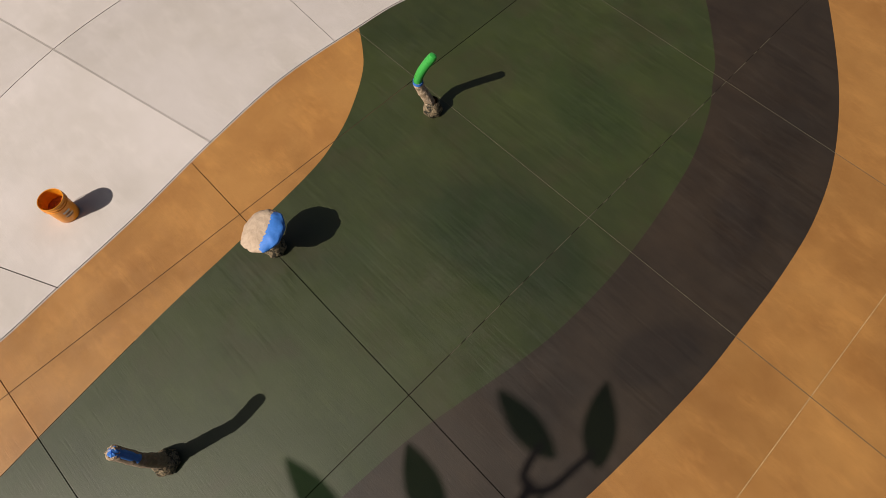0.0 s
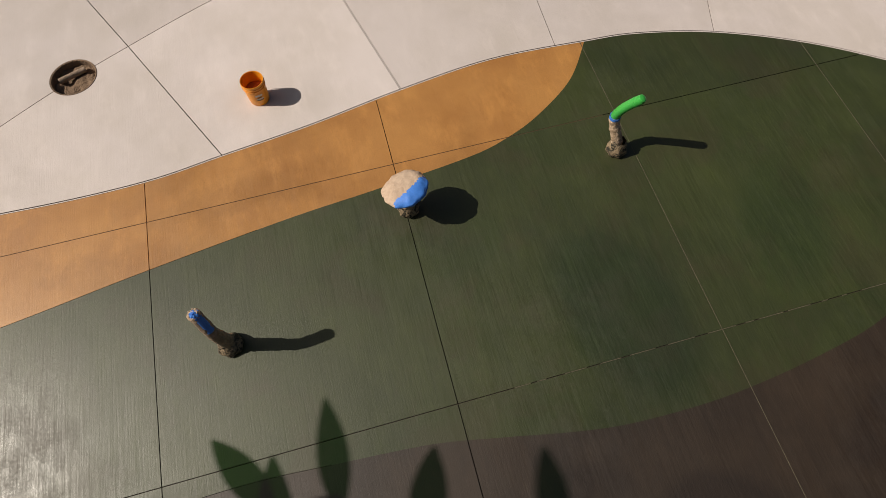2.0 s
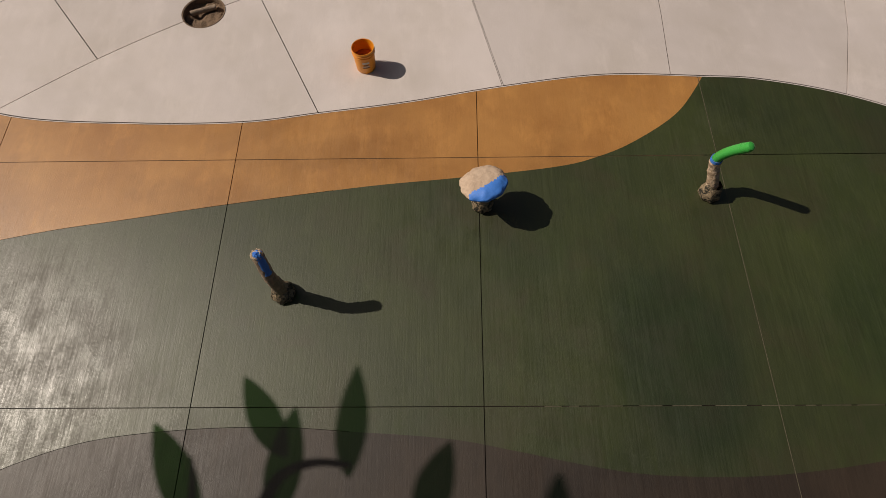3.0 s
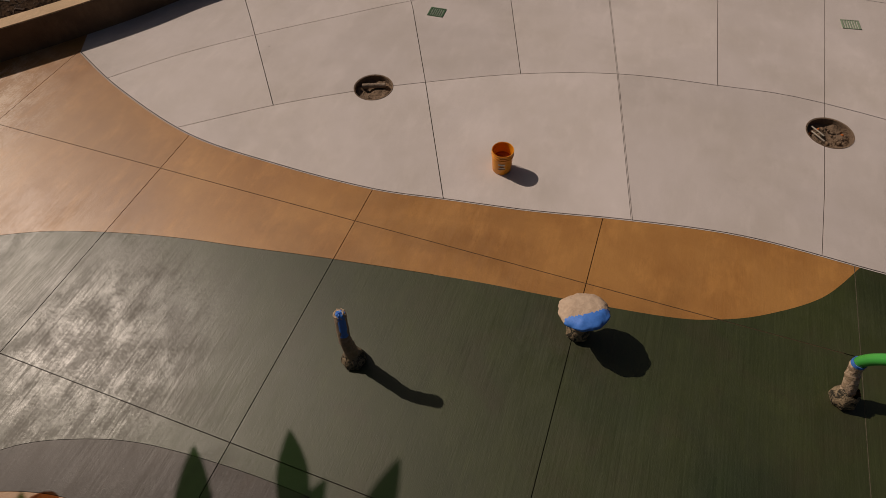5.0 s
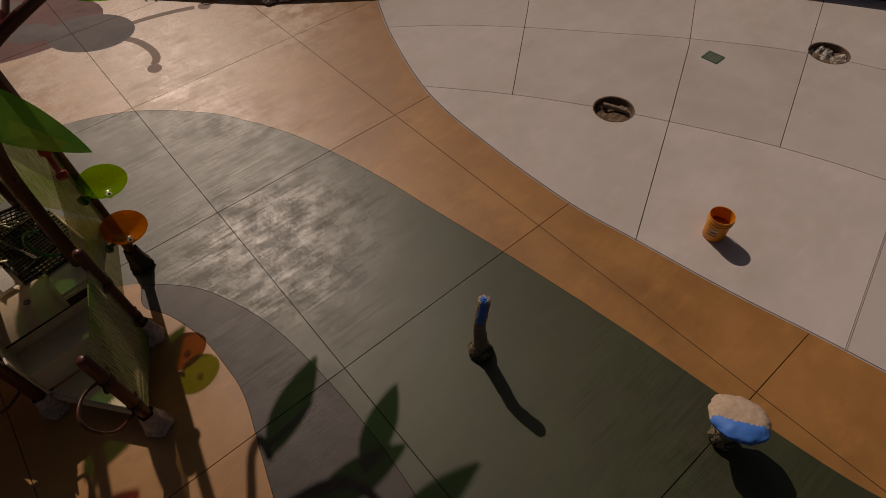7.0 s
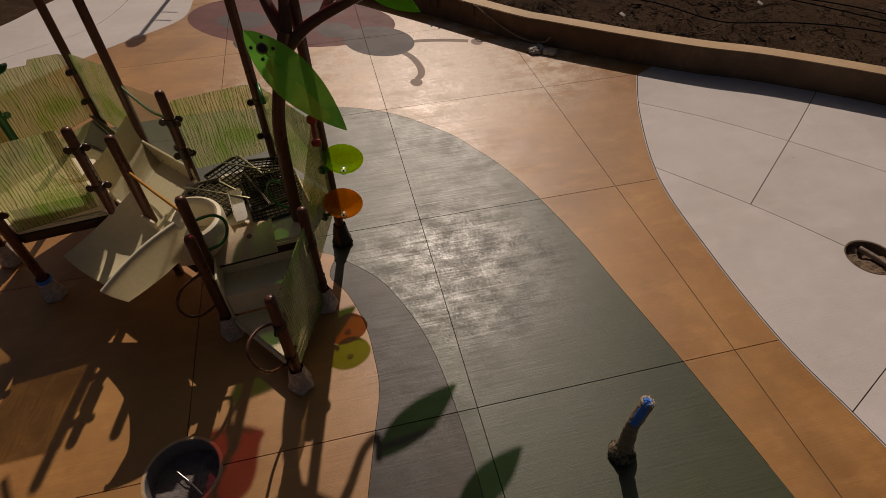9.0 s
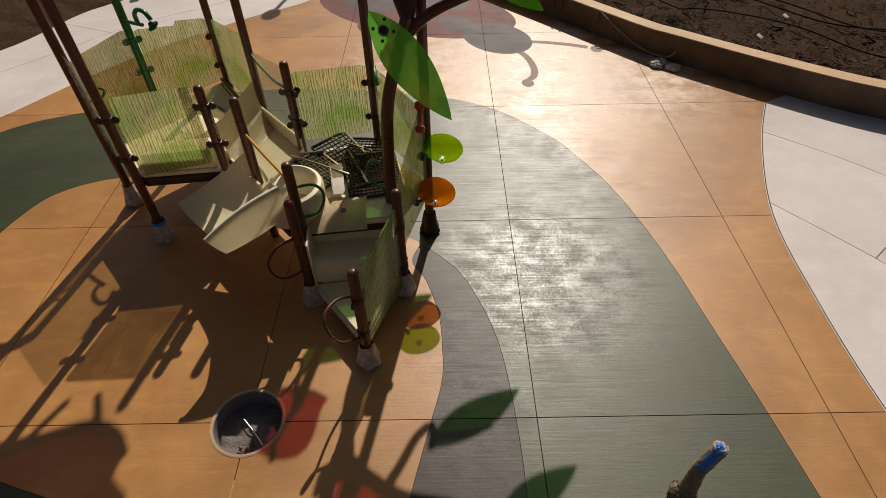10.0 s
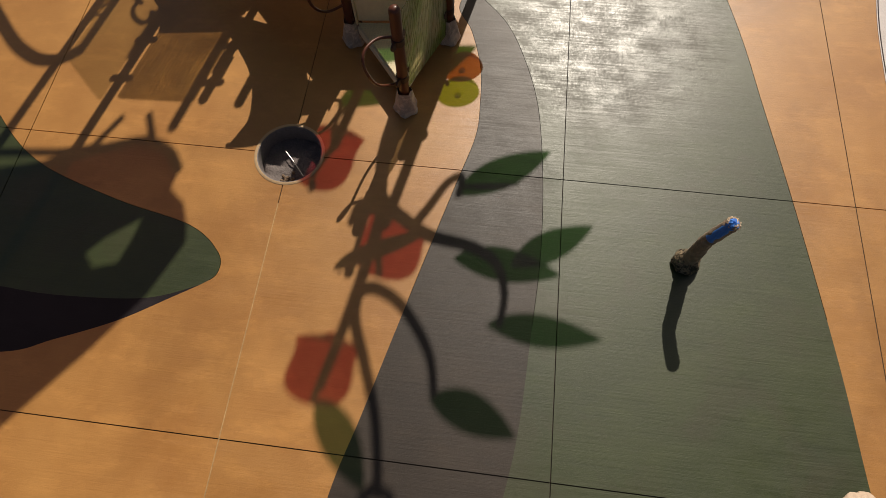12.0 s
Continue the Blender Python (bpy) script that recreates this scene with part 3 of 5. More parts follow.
# ---- things on the pad ----
def spray_pipe():
    """Upright spray pipe wrapped in masking paper, with a taped top."""
    t = thing("spray_pipe", (0.75, 1.12, 0), "upright water pipe wrapped in brown paper, blue tape on top", "water pipe")
    line = [(0.755, 1.12, 0.0), (0.762, 1.108, 0.2), (0.772, 1.090, 0.40), (0.775, 1.076, 0.57), (0.762, 1.115, 0.73), (0.742, 1.165, 0.875)]
    pts = spline([Vector(p) for p in line], 6)
    n = len(pts)
    random.seed(4)
    bm = tube(pts, [(0.066 if i < n * 0.42 else 0.057) + 0.003 * math.sin(i * 2.3) + random.uniform(-0.003, 0.003) for i in range(n)], 18)
    part("pipe_wrap", bm, DULLKRAFT, t)
    part("tape", tube([p + Vector((0.014, -0.016, 0)) for p in pts[-10:]] + [pts[-1] + Vector((0.010, -0.010, 0.020))], [0.043] * 10 + [0.034], 18), TAPE, t, "blue masking tape strip")
    cap = tube([pts[-2], pts[-1], pts[-1] + Vector((-0.004, 0.005, 0.018)), pts[-1] + Vector((-0.006, 0.006, 0.026))], [0.058, 0.059, 0.046, 0.018], 22)
    for v in cap.verts:
        v.co += Vector((random.uniform(-1, 1), random.uniform(-1, 1), random.uniform(-1, 1))) * 0.007
    part("paper_end", cap, CRUMPLE, t, "crumpled paper end")
    flap = lathe([(0.0, 0.010), (0.020, 0.009), (0.036, 0.004), (0.044, -0.012)], 20)
    for v in flap.verts:
        v.co += Vector((random.uniform(-1, 1), random.uniform(-1, 1), random.uniform(-1, 1))) * 0.005
    part("tape_end", shift(flap, pose(*(pts[-1] + Vector((0.014, -0.008, 0.024))), -14, 6, 0)), TAPE, t, "blue tape folded over the end")
    collar(t, 0.75, 1.12, 0.115, 0.15)
    return t


def collar(t, x, y, r, h, seed=1):
    """Mottled plastic gathered round a pipe's foot."""
    random.seed(seed)
    prof = [(r * 0.92, 0.0), (r * 1.08, h * 0.15), (r, h * 0.45), (r * 0.82, h * 0.75), (r * 0.62, h)]
    bm = lathe(prof, 26)
    for v in bm.verts:
        a = math.atan2(v.co.y, v.co.x)
        v.co.xy *= 1 + 0.07 * math.sin(a * 7 + v.co.z * 20) + random.uniform(-0.03, 0.03)
    part("foot_wrap", shift(bm, pose(x, y, 0.002)), CAMO, t, "mottled plastic gathered round the foot")


def green_spray_pipe():
    t = thing("spray_pipe", (5.24, 2.22, 0), "curved bright green water pipe, lower half wrapped in paper", "water pipe")
    line = [(5.245, 2.23, 0.0), (5.225, 2.265, 0.18), (5.175, 2.325, 0.36), (5.15, 2.35, 0.50), (5.165, 2.325, 0.63), (5.205, 2.275, 0.77), (5.255, 2.215, 0.90)]
    pts = spline([Vector(p) for p in line], 7)
    n = len(pts)
    random.seed(8)
    part("pipe", tube(pts[n // 2:] + [pts[-1] + Vector((0.012, -0.006, 0.028)), pts[-1] + Vector((0.016, -0.008, 0.040))], [0.051] * (n - n // 2) + [0.042, 0.018], 20), LIMEPIPE, t, "bright green painted pipe end")
    part("seam", tube(pts[-5:-3], 0.0535, 20), LIMEPIPE, t)
    part("pipe_wrap", tube(pts[:n // 2 + 2], [0.064 - 0.012 * i / n + random.uniform(-0.005, 0.005) for i in range(n // 2 + 2)], 18), CRUMPLE, t, "crumpled kraft paper wrap")
    part("tape", tube(pts[n // 2 - 1:n // 2 + 2], 0.0595, 18), TAPE, t, "band of blue masking tape")
    collar(t, 5.245, 2.23, 0.108, 0.20, 3)
    return t


def mushroom():
    """Low mushroom sprayer masked with paper and tape."""
    t = thing("mushroom_sprayer", (2.79, 2.12, 0), "low mushroom water feature masked in paper and blue tape", "water feature")
    part("stem", lathe([(0.085, 0.0), (0.08, 0.3), (0.075, 0.38)], 20, pose(2.79, 2.12, 0)), DULLKRAFT, t)
    collar(t, 2.79, 2.12, 0.108, 0.2, 6)
    random.seed(12)
    rim = spline([Vector(q) for q in ((0.0, -0.05), (0.17, -0.045), (0.225, -0.03), (0.245, 0.0), (0.235, 0.03), (0.18, 0.065), (0.10, 0.082), (0.0, 0.088))], 4)
    bm = lathe([(max(0.0, q.x), q.y) for q in rim], 96)
    for v in bm.verts:
        a = math.atan2(v.co.y, v.co.x)
        r = v.co.xy.length / 0.245
        crease = noise.fractal(Vector((v.co.x * 9, v.co.y * 9, v.co.z * 16 + 4)), 1.0, 2.0, 4)
        v.co.xy *= 1 + (0.030 * math.cos(a * 9 + 0.6) * abs(math.cos(a * 4.5)) + 0.09 * math.exp(-((a - 2.9) / 0.3) ** 2) + 0.03 * crease) * r
        v.co.z += 0.012 * crease * r * r + 0.016 * crease * math.exp(-((v.co.x + 0.17) / 0.07) ** 2 - ((v.co.y + 0.06) / 0.08) ** 2)
    for f in bm.faces:
        c = f.calc_center_median()
        across = 0.52 * c.x - 0.85 * c.y
        ragged = 0.018 * math.sin(c.x * 16 + 1) + 0.010 * noise.noise(Vector((c.x * 40, c.y * 40, 2)))
        f.material_index = 1 if across > 0.085 + ragged and c.x > -0.15 and c.z > -0.046 else 0
    shift(bm, pose(2.79, 2.135, 0.415, -12, -12, 0) @ Matrix.Diagonal((0.98, 0.96, 1, 1)))
    part("cap", bm, [KRAFT, TAPE], t, "wide cap under kraft paper and blue tape")
    return t


def bucket():
    BX, BY = 1.42, 4.09
    t = thing("bucket", (BX, BY, 0), "open orange plastic bucket with dried residue inside", "bucket")
    h, r0, r1 = 0.330, 0.117, 0.133
    prof = [(0.0, 0.004), (r0 - 0.006, 0.0), (r0, 0.008), (r0 + 0.008, 0.14), (r1 - 0.006, h - 0.085), (r1 + 0.004, h - 0.083), (r1 + 0.004, h - 0.074), (r1 - 0.003, h - 0.072),
            (r1 - 0.002, h - 0.048), (r1 + 0.006, h - 0.046), (r1 + 0.006, h - 0.038), (r1, h - 0.036), (r1 + 0.003, h - 0.006), (r1 + 0.001, h), (r1 - 0.006, h - 0.002), (r1 - 0.010, h - 0.06), (r0 - 0.002, 0.03)]
    part("body", lathe(prof, 40, pose(BX, BY, 0.002)), BUCKET, t)
    part("residue", lathe([(0.0, 0.185), (0.03, 0.195), (0.06, 0.178), (0.09, 0.188), (0.119, 0.182)], 30, pose(BX, BY, 0)), RESIDUE, t, "dried orange residue")
    for i, (z, w, mt) in enumerate(((0.175, 0.080, PALE), (0.15, 0.05, INK), (0.128, 0.09, PALE), (0.108, 0.08, INK))):
        b = bmesh.new()
        for s in range(9):
            a = radians(-78) + (s / 8 - 0.5) * w / 0.125
            r = r0 + 0.0125 + 0.02 * (z - 0.1)
            lo, hi = b.verts.new((BX + r * math.cos(a), BY + r * math.sin(a), z)), b.verts.new((BX + r * math.cos(a), BY + r * math.sin(a), z + (0.026 if i == 0 else 0.012)))
            b.verts.ensure_lookup_table()
            if s:
                b.faces.new((b.verts[-4], b.verts[-2], b.verts[-1], b.verts[-3]))
        part("label_bar", b, mt, t)
    bail = [(BX + 0.139 * math.cos(a), BY + 0.139 * math.sin(a), h - 0.06 - 0.11 * math.sin(a - radians(20))) for a in [radians(20 + 180 * k / 20) for k in range(21)]]
    part("handle", tube([Vector(p) for p in bail], 0.003, 6), STEEL, t, "thin wire handle")
    return t


def pit(x, y, r, label, deep, kind):
    """An open round sleeve in the paving with what lies in it."""
    t = thing("valve_pit", (x, y, 0), label, "pit")
    part("sleeve", lathe([(r - 0.004, 0.004), (r + 0.0, 0.006), (r - 0.002, -deep), (r - 0.02, -deep), (r - 0.018, 0.0), (r - 0.004, 0.004)], 40, pose(x, y, 0)), SLEEVE if kind == "drain" else PITWALL, t)
    bm = bmesh.new()
    bmesh.ops.create_grid(bm, x_segments=22, y_segments=22, size=r)
    for v in bm.verts:
        if v.co.xy.length > r - 0.012:
            v.co.xy *= (r - 0.012) / v.co.xy.length
        v.co.z = 0.05 * noise.fractal(Vector((v.co.x * 7 + x, v.co.y * 7, y)), 1.0, 2.0, 4)
    part("pit_bottom", shift(bm, pose(x, y, -deep * (0.50 if kind == "drain" else 0.36))), PITDARK if kind == "drain" else PITWALL, t)
    if kind == "pipe":
        part("pipe_end", tube([(x - 0.19, y + 0.02, -0.040), (x + 0.12, y + 0.15, -0.050)], 0.036, 14), DULLKRAFT, t, "short dirty pipe end")
    if kind == "sheet":
        b = bmesh.new()
        bmesh.ops.create_grid(b, x_segments=20, y_segments=20, size=r * 0.86)
        for v in b.verts:
            if v.co.xy.length > r * 0.9:
                v.co.xy *= r * 0.9 / v.co.xy.length
            v.co.z = 0.07 * noise.fractal(Vector((v.co.x * 9, v.co.y * 5, 7)), 1.0, 2.0, 4)
        part("plastic_sheet", shift(b, pose(x, y, -0.07)), FOIL, t, "crumpled plastic sheet")
    if kind == "debris":
        random.seed(16)
        for k in range(26):
            a, q = random.uniform(0, 6.3), r * 0.8 * math.sqrt(random.random())
            b = bmesh.new()
            add_lump(b, random.uniform(0.014, 0.032), k)
            hot = k % 7 == 0
            part("scrap" if hot else "rubble", shift(b, pose(x + q * math.cos(a), y + q * math.sin(a), -0.075)), RESIDUE if hot else PITWALL, t, "orange scrap" if hot else "")
        for k in (-1, 1):
            part("frame_bar", box(0.20, 0.012, 0.012, 0.002, pose(x - 0.12, y + 0.05 * k, -0.045, 0, 8, -35)), PALE, t, "pale bent bar")
    if kind == "drain":
        part("rim", lathe([(r - 0.012, -0.01), (r - 0.010, 0.006), (r + 0.012, 0.006), (r + 0.018, 0.002), (r + 0.018, -0.004)], 48, pose(x, y, 0)), WALL, t, "pale mortar ring")
        part("rod", tube([(x - 0.10, y - 0.10, -0.12), (x + 0.02, y + 0.02, -0.15), (x + 0.15, y + 0.13, -0.17)], 0.006, 6), STEEL, t, "thin bright rod")
        random.seed(6)
        for k in range(9):
            a, q = random.uniform(0, 6.3), random.uniform(0.02, 0.10)
            b = bmesh.new()
            add_lump(b, 0.012 + 0.018 * random.random(), k)
            part("rubble", shift(b, pose(x + 0.19 + q * math.cos(a), y + q * math.sin(a), -0.19)), PITWALL, t)
    return t


def add_lump(bm, r, seed):
    bmesh.ops.create_icosphere(bm, subdivisions=2, radius=r)
    for v in bm.verts:
        v.co *= 1 + 0.5 * noise.noise(v.co / r + Vector((seed, 2, 5)))


def floor_grille(x, y, w, d, turn, mt):
    t = thing("floor_grille", (x, y, 0), "small green slotted floor drain grille in pale concrete", "drain grille")
    m = pose(x, y, 0.004, 0, 0, turn)
    for k in (-1, 1):
        part("frame_bar", box(0.014, d, 0.012, 0.002, m @ pose(k * (w / 2 - 0.007), 0, 0)), mt, t)
        part("frame_bar", box(w, 0.014, 0.012, 0.002, m @ pose(0, k * (d / 2 - 0.007), 0)), mt, t)
    for k in range(7):
        part("slat", box(0.018, d - 0.02, 0.010, 0.002, m @ pose((k - 3) * 0.036, 0, 0)), mt, t)


spray_pipe()
green_spray_pipe()
mushroom()
bucket()
pit(*PITS[0], "open round pit with brown soil and a dirty pipe end", 0.25, "pipe")
pit(*PITS[1], "round pit covered with crumpled plastic sheet", 0.25, "sheet")
pit(*PITS[2], "open round pit with soil, rubble and orange scraps", 0.25, "debris")
pit(*PITS[3], "open round drain pit with pale ring and rubble inside", 0.40, "drain")
for spot in GRILLES:
    floor_grille(*spot, GRATEGREEN if spot is GRILLES[0] else DUSTGREEN)


def clump(name, at, r, mt, label, category, seed):
    """A crumpled heap."""
    bm = bmesh.new()
    bmesh.ops.create_icosphere(bm, subdivisions=4, radius=r)
    for v in bm.verts:
        n = noise.fractal(v.co * (3.5 / r * 0.2) + Vector((seed, 0, 0)), 1.0, 2.0, 5) + 0.6 * abs(noise.noise(v.co * 26 + Vector((seed, 4, 0))))
        v.co *= 1 + 0.30 * n
        v.co.z = max(v.co.z * 0.55, -0.02 * r) + 0.02
    return tagged(part(name, shift(bm, pose(*at)), mt), label, category)


clump("crumpled_bag", (-6.93, 3.06, 0.0), 0.16, FOIL, "crumpled pale plastic bag lying against the low wall", "bag", 2.0)
clump("crumpled_sheet", (-6.78, 3.28, 0.0), 0.13, BAG, "crumpled grey sheet lying against the low wall", "bag", 5.0)
rope = [(-8.2, 2.25, 0.48), (-7.95, 2.45, 0.34), (-7.55, 2.76, 0.17), (-7.25, 3.02, 0.10), (-7.0, 3.25, 0.14), (-6.92, 3.35, 0.26)]
tagged(part("hose", tube(spline([Vector(p) + Vector((0.04, -0.03, 0)) for p in rope], 6), 0.014, 8), DULLKRAFT), "dusty brown hose drooping down the wall face", "hose")
for k, at in enumerate(((-9.05, 1.50, 0.36), (-8.9, 1.63, 0.35), (-8.22, 2.22, 0.36))):
    tagged(part("wall_stain", shift(box(0.035, 0.008, 0.22, 0.003), pose(at[0] + 0.012, at[1] - 0.012, at[2], 0, 0, 41)), DARK), "dark drip mark down the wall face", "stain")
random.seed(21)
for k in range(3):
    a = random.uniform(0.7, 2.6)
    line = [p + Vector((-0.75, 0.66)) * (a + 0.25 * math.sin(i * 0.35 + k)) for i, p in enumerate(wall_back)]
    tagged(part("drip_tube", tube(spline([Vector((p.x, p.y, 0.50 + 0.025 * a)) for p in line], 3), 0.012, 6), BLACKTUBE), "black drip irrigation tube on the mulch", "tube")


def litter():
    """Chips and twigs strewn over the beds."""
    random.seed(31)
    bm = bmesh.new()
    for k in range(8000):
        i = random.randrange(len(wall_back) - 1)
        p = wall_back[i].lerp(wall_back[i + 1], random.random()) + Vector((-0.75, 0.66)) * (random.random() ** 1.6 * 7 + 0.08)
        lump = noise.fractal(Vector((p.x * 1.3, p.y * 1.3, 3.0)), 1.0, 2.0, 5)
        size = random.uniform(0.006, 0.026) if k % 40 else random.uniform(0.03, 0.06)
        add_chip(bm, p, 0.43 + 0.03 * (p - wall_back[i]).length + 0.08 * lump, size)
    tagged(part("bark_chips", bm, plain("bark_chip", (0.075, 0.043, 0.024), 0.95, vary=0.7), smooth=False), "scattered bark chips and twigs on the bed", "bark chips", kind="stuff")


def add_chip(bm, p, z, size):
    m = pose(p.x, p.y, z, random.uniform(-40, 40), random.uniform(-40, 40), random.uniform(0, 360)) @ Matrix.Diagonal((size * random.uniform(1, 3.5), size * 0.45, size * 0.25, 1))
    vs = [bm.verts.new(m @ Vector(c)) for c in ((-1, -1, -1), (1, -0.6, -1), (0.8, 1, -1), (-0.9, 0.8, -1), (-0.8, -0.7, 1), (0.9, -0.5, 1), (0.6, 0.8, 1), (-0.7, 0.6, 1))]
    for f in ((0, 3, 2, 1), (4, 5, 6, 7), (0, 1, 5, 4), (1, 2, 6, 5), (2, 3, 7, 6), (3, 0, 4, 7)):
        bm.faces.new([vs[i] for i in f])


litter()


# ---- the play structure ----
play = thing("play_structure", (-2.6, -2.6, 0), "half-built water play structure with brown posts, cream decks and printed panels", "play structure")
POSTS = {"step_front": (-0.66, -1.64, 1.36), "step_east": (-1.62, -1.31, 1.46), "step_west": (-1.49, -2.33, 1.45), "slide_east": (-1.73, -2.34, 1.72),
         "slide_west": (-2.58, -3.00, 1.94), "bridge_a": (-3.24, -2.60, 2.0), "bridge_b": (-2.68, -3.37, 2.03),
         "tall_a": (-3.42, -1.67, 3.1), "tall_b": (-2.62, -1.03, 3.1), "tall_c": (-4.08, -3.25, 3.68), "tall_d": (-4.93, -3.97, 3.68), "tall_e": (-3.29, -5.04, 3.68), "tall_f": (-2.56, -4.38, 3.68)}
POLE = (-4.20, -4.70, 3.0)


def post(x, y, top, material=POST, r=0.052, low=0.0):
    bm = lathe([(0.0, low), (r, low), (r, top - r * 0.9), (r * 0.93, top - r * 0.55), (r * 0.75, top - r * 0.25), (r * 0.4, top - r * 0.05), (0.0, top)], 20, pose(x, y, 0))
    return part("post", bm, material, play, "brown powder-coated post with domed cap" if material is POST else "green painted pole")


POST_OB = {k: post(*v) for k, v in POSTS.items()}
pole = post(*POLE, GREENPAINT, 0.05)


def foot_wrap(key, taped=False, material=BAG, seed=1):
    x, y, _ = POSTS[key]
    random.seed(seed)
    bm = lathe([(0.115, 0.0), (0.125, 0.03), (0.105, 0.10), (0.085, 0.20), (0.075, 0.27), (0.070, 0.30)], 22)
    for v in bm.verts:
        a = math.atan2(v.co.y, v.co.x)
        v.co.xy *= 1 + 0.09 * math.sin(a * 5 + seed + v.co.z * 9) + random.uniform(-0.04, 0.04)
    part("foot_wrap", shift(bm, pose(x, y, 0.002)), material, POST_OB[key], "grey cloth bag tied round the foot")
    if taped:
        part("tape", lathe([(0.078, 0.255), (0.082, 0.26), (0.080, 0.30), (0.074, 0.305)], 22, pose(x, y, 0)), TAPE, POST_OB[key], "blue masking tape band")


foot_wrap("step_front", seed=2), foot_wrap("step_east", seed=5), foot_wrap("step_west", seed=9), foot_wrap("tall_e", seed=13), foot_wrap("tall_f", True, seed=17), foot_wrap("tall_b", material=DARK, seed=21)


def clamp(x, y, z, ux, uy, r=0.052, owner=None, material=DARK):
    """A collar with two rounded ears, in line with the panel."""
    turn = math.degrees(math.atan2(uy, ux))
    bm = lathe([(r + 0.001, -0.035), (r + 0.009, -0.032), (r + 0.009, 0.032), (r + 0.001, 0.035)], 18)
    for k in (-1, 1):
        add(bm, lathe([(0.0, -0.011), (0.040, -0.011), (0.043, 0.0), (0.040, 0.011), (0.0, 0.011)], 16, pose(k * (r + 0.030), 0, 0, 90, 0, 0)))
    part("clamp", shift(bm, pose(x, y, z, 0, 0, turn)), material, owner or play)


def panel(a, b, za, zb, material=PANEL, clamps=(0.25, 0.75), gap=0.060, step=0.0, label="clear acrylic panel printed with green and brown reeds", ears=True):
    """A sheet between two uprights; za and zb are its lower and upper heights at each end."""
    pa, pb = Vector(a[:2]), Vector(b[:2])
    u = (pb - pa).normalized()
    pa, pb = pa + u * gap, pb - u * gap
    w = (pb - pa).length
    n, bm = 24, bmesh.new()
    cols = []
    for i in range(n + 1):
        t = i / n
        lo, hi = za[0] + (zb[0] - za[0]) * t, za[1] + (zb[1] - za[1]) * t
        ease = min(1.0, t / 0.05, (1 - t) / 0.05)
        hi -= 0.02 * (1 - ease) ** 2
        lo += 0.02 * (1 - ease) ** 2
        hi += step if t > 0.55 else 0.0
        cols.append([bm.verts.new((w * t, s * 0.006, z)) for s in (-1, 1) for z in (lo, hi)])
    for p, q in zip(cols, cols[1:]):
        bm.faces.new((p[0], q[0], q[1], p[1])), bm.faces.new((p[2], p[3], q[3], q[2]))
        bm.faces.new((p[1], q[1], q[3], p[3])), bm.faces.new((p[0], p[2], q[2], q[0]))
    for c in (cols[0], cols[-1]):
        bm.faces.new((c[0], c[1], c[3], c[2]))
    m = pose(pa.x, pa.y, 0, 0, 0, math.degrees(math.atan2(u.y, u.x)))
    ob = part("panel", bm, material, play, label, m)
    if ears:
        for t in clamps:
            for q, z in ((a, za), (b, zb)):
                clamp(q[0], q[1], z[0] + (z[1] - z[0]) * t, u.x, u.y)
    return ob


P = POSTS
panel(P["tall_f"], P["bridge_b"], (0.97, 1.96), (1.08, 2.02), gap=0.085)
panel(P["bridge_a"], P["tall_a"], (0.97, 1.86), (0.97, 1.86))
panel(P["tall_a"], P["tall_b"], (0.92, 1.86), (0.80, 1.70), ears=False)
panel(P["tall_b"], P["step_east"], (0.62, 1.92), (0.62, 1.50), ears=False)
panel(P["tall_e"], POLE, (0.90, 2.00), (0.92, 2.01), ears=False)
panel(POLE, P["tall_d"], (0.92, 1.96), (0.95, 1.77), step=0.06, ears=False)
for z in (1.17, 1.58):
    clamp(*P["tall_d"][:2], z, 0.71, -0.71)
panel(P["tall_d"], P["tall_c"], (0.90, 1.82), (0.90, 1.92), DENSE, ears=False)
panel(P["tall_c"], P["bridge_a"], (0.88, 1.76), (0.88, 1.90), CLEAR, gap=0.10, label="plain clear acrylic panel", ears=False)
panel(P["step_front"], P["step_east"], (0.26, 1.22), (0.12, 1.28), DENSE)
panel(P["tall_e"], P["tall_f"], (0.85, 2.14), (0.85, 2.06), CLEAR, gap=0.085, label="plain clear acrylic panel", ears=False)
for key, z in (("bridge_a", 1.26), ("bridge_a", 1.62)):
    clamp(*P[key][:2], z, 0.55, 0.83)
for k in (-1, 1):
    x, y = P["bridge_b"][0] + 0.066 * 0.57 * k, P["bridge_b"][1] + 0.066 * 0.82 * k
    bracket = box(0.030, 0.006, 0.30, 0.002)
    part("slotted_strip", shift(bracket, pose(x, y, 1.56, 0, 0, 55)), PALE, POST_OB["bridge_b"], "pale slotted fixing strip")
    for z in (1.45, 1.53, 1.61, 1.68):
        part("slot", shift(box(0.012, 0.010, 0.040, 0.002), pose(x, y, z, 0, 0, 55)), DARK, POST_OB["bridge_b"])
for z in (1.44, 1.84):
    clamp(*POLE[:2], z, 0.62, -0.78, 0.05, pole, GREENPAINT)


def deck(outline, z, label, thick=0.05, material=CREAM, name="deck"):
    bm = prism(outline, z - thick, z, 0.010)
    return part(name, bm, material, play, label)


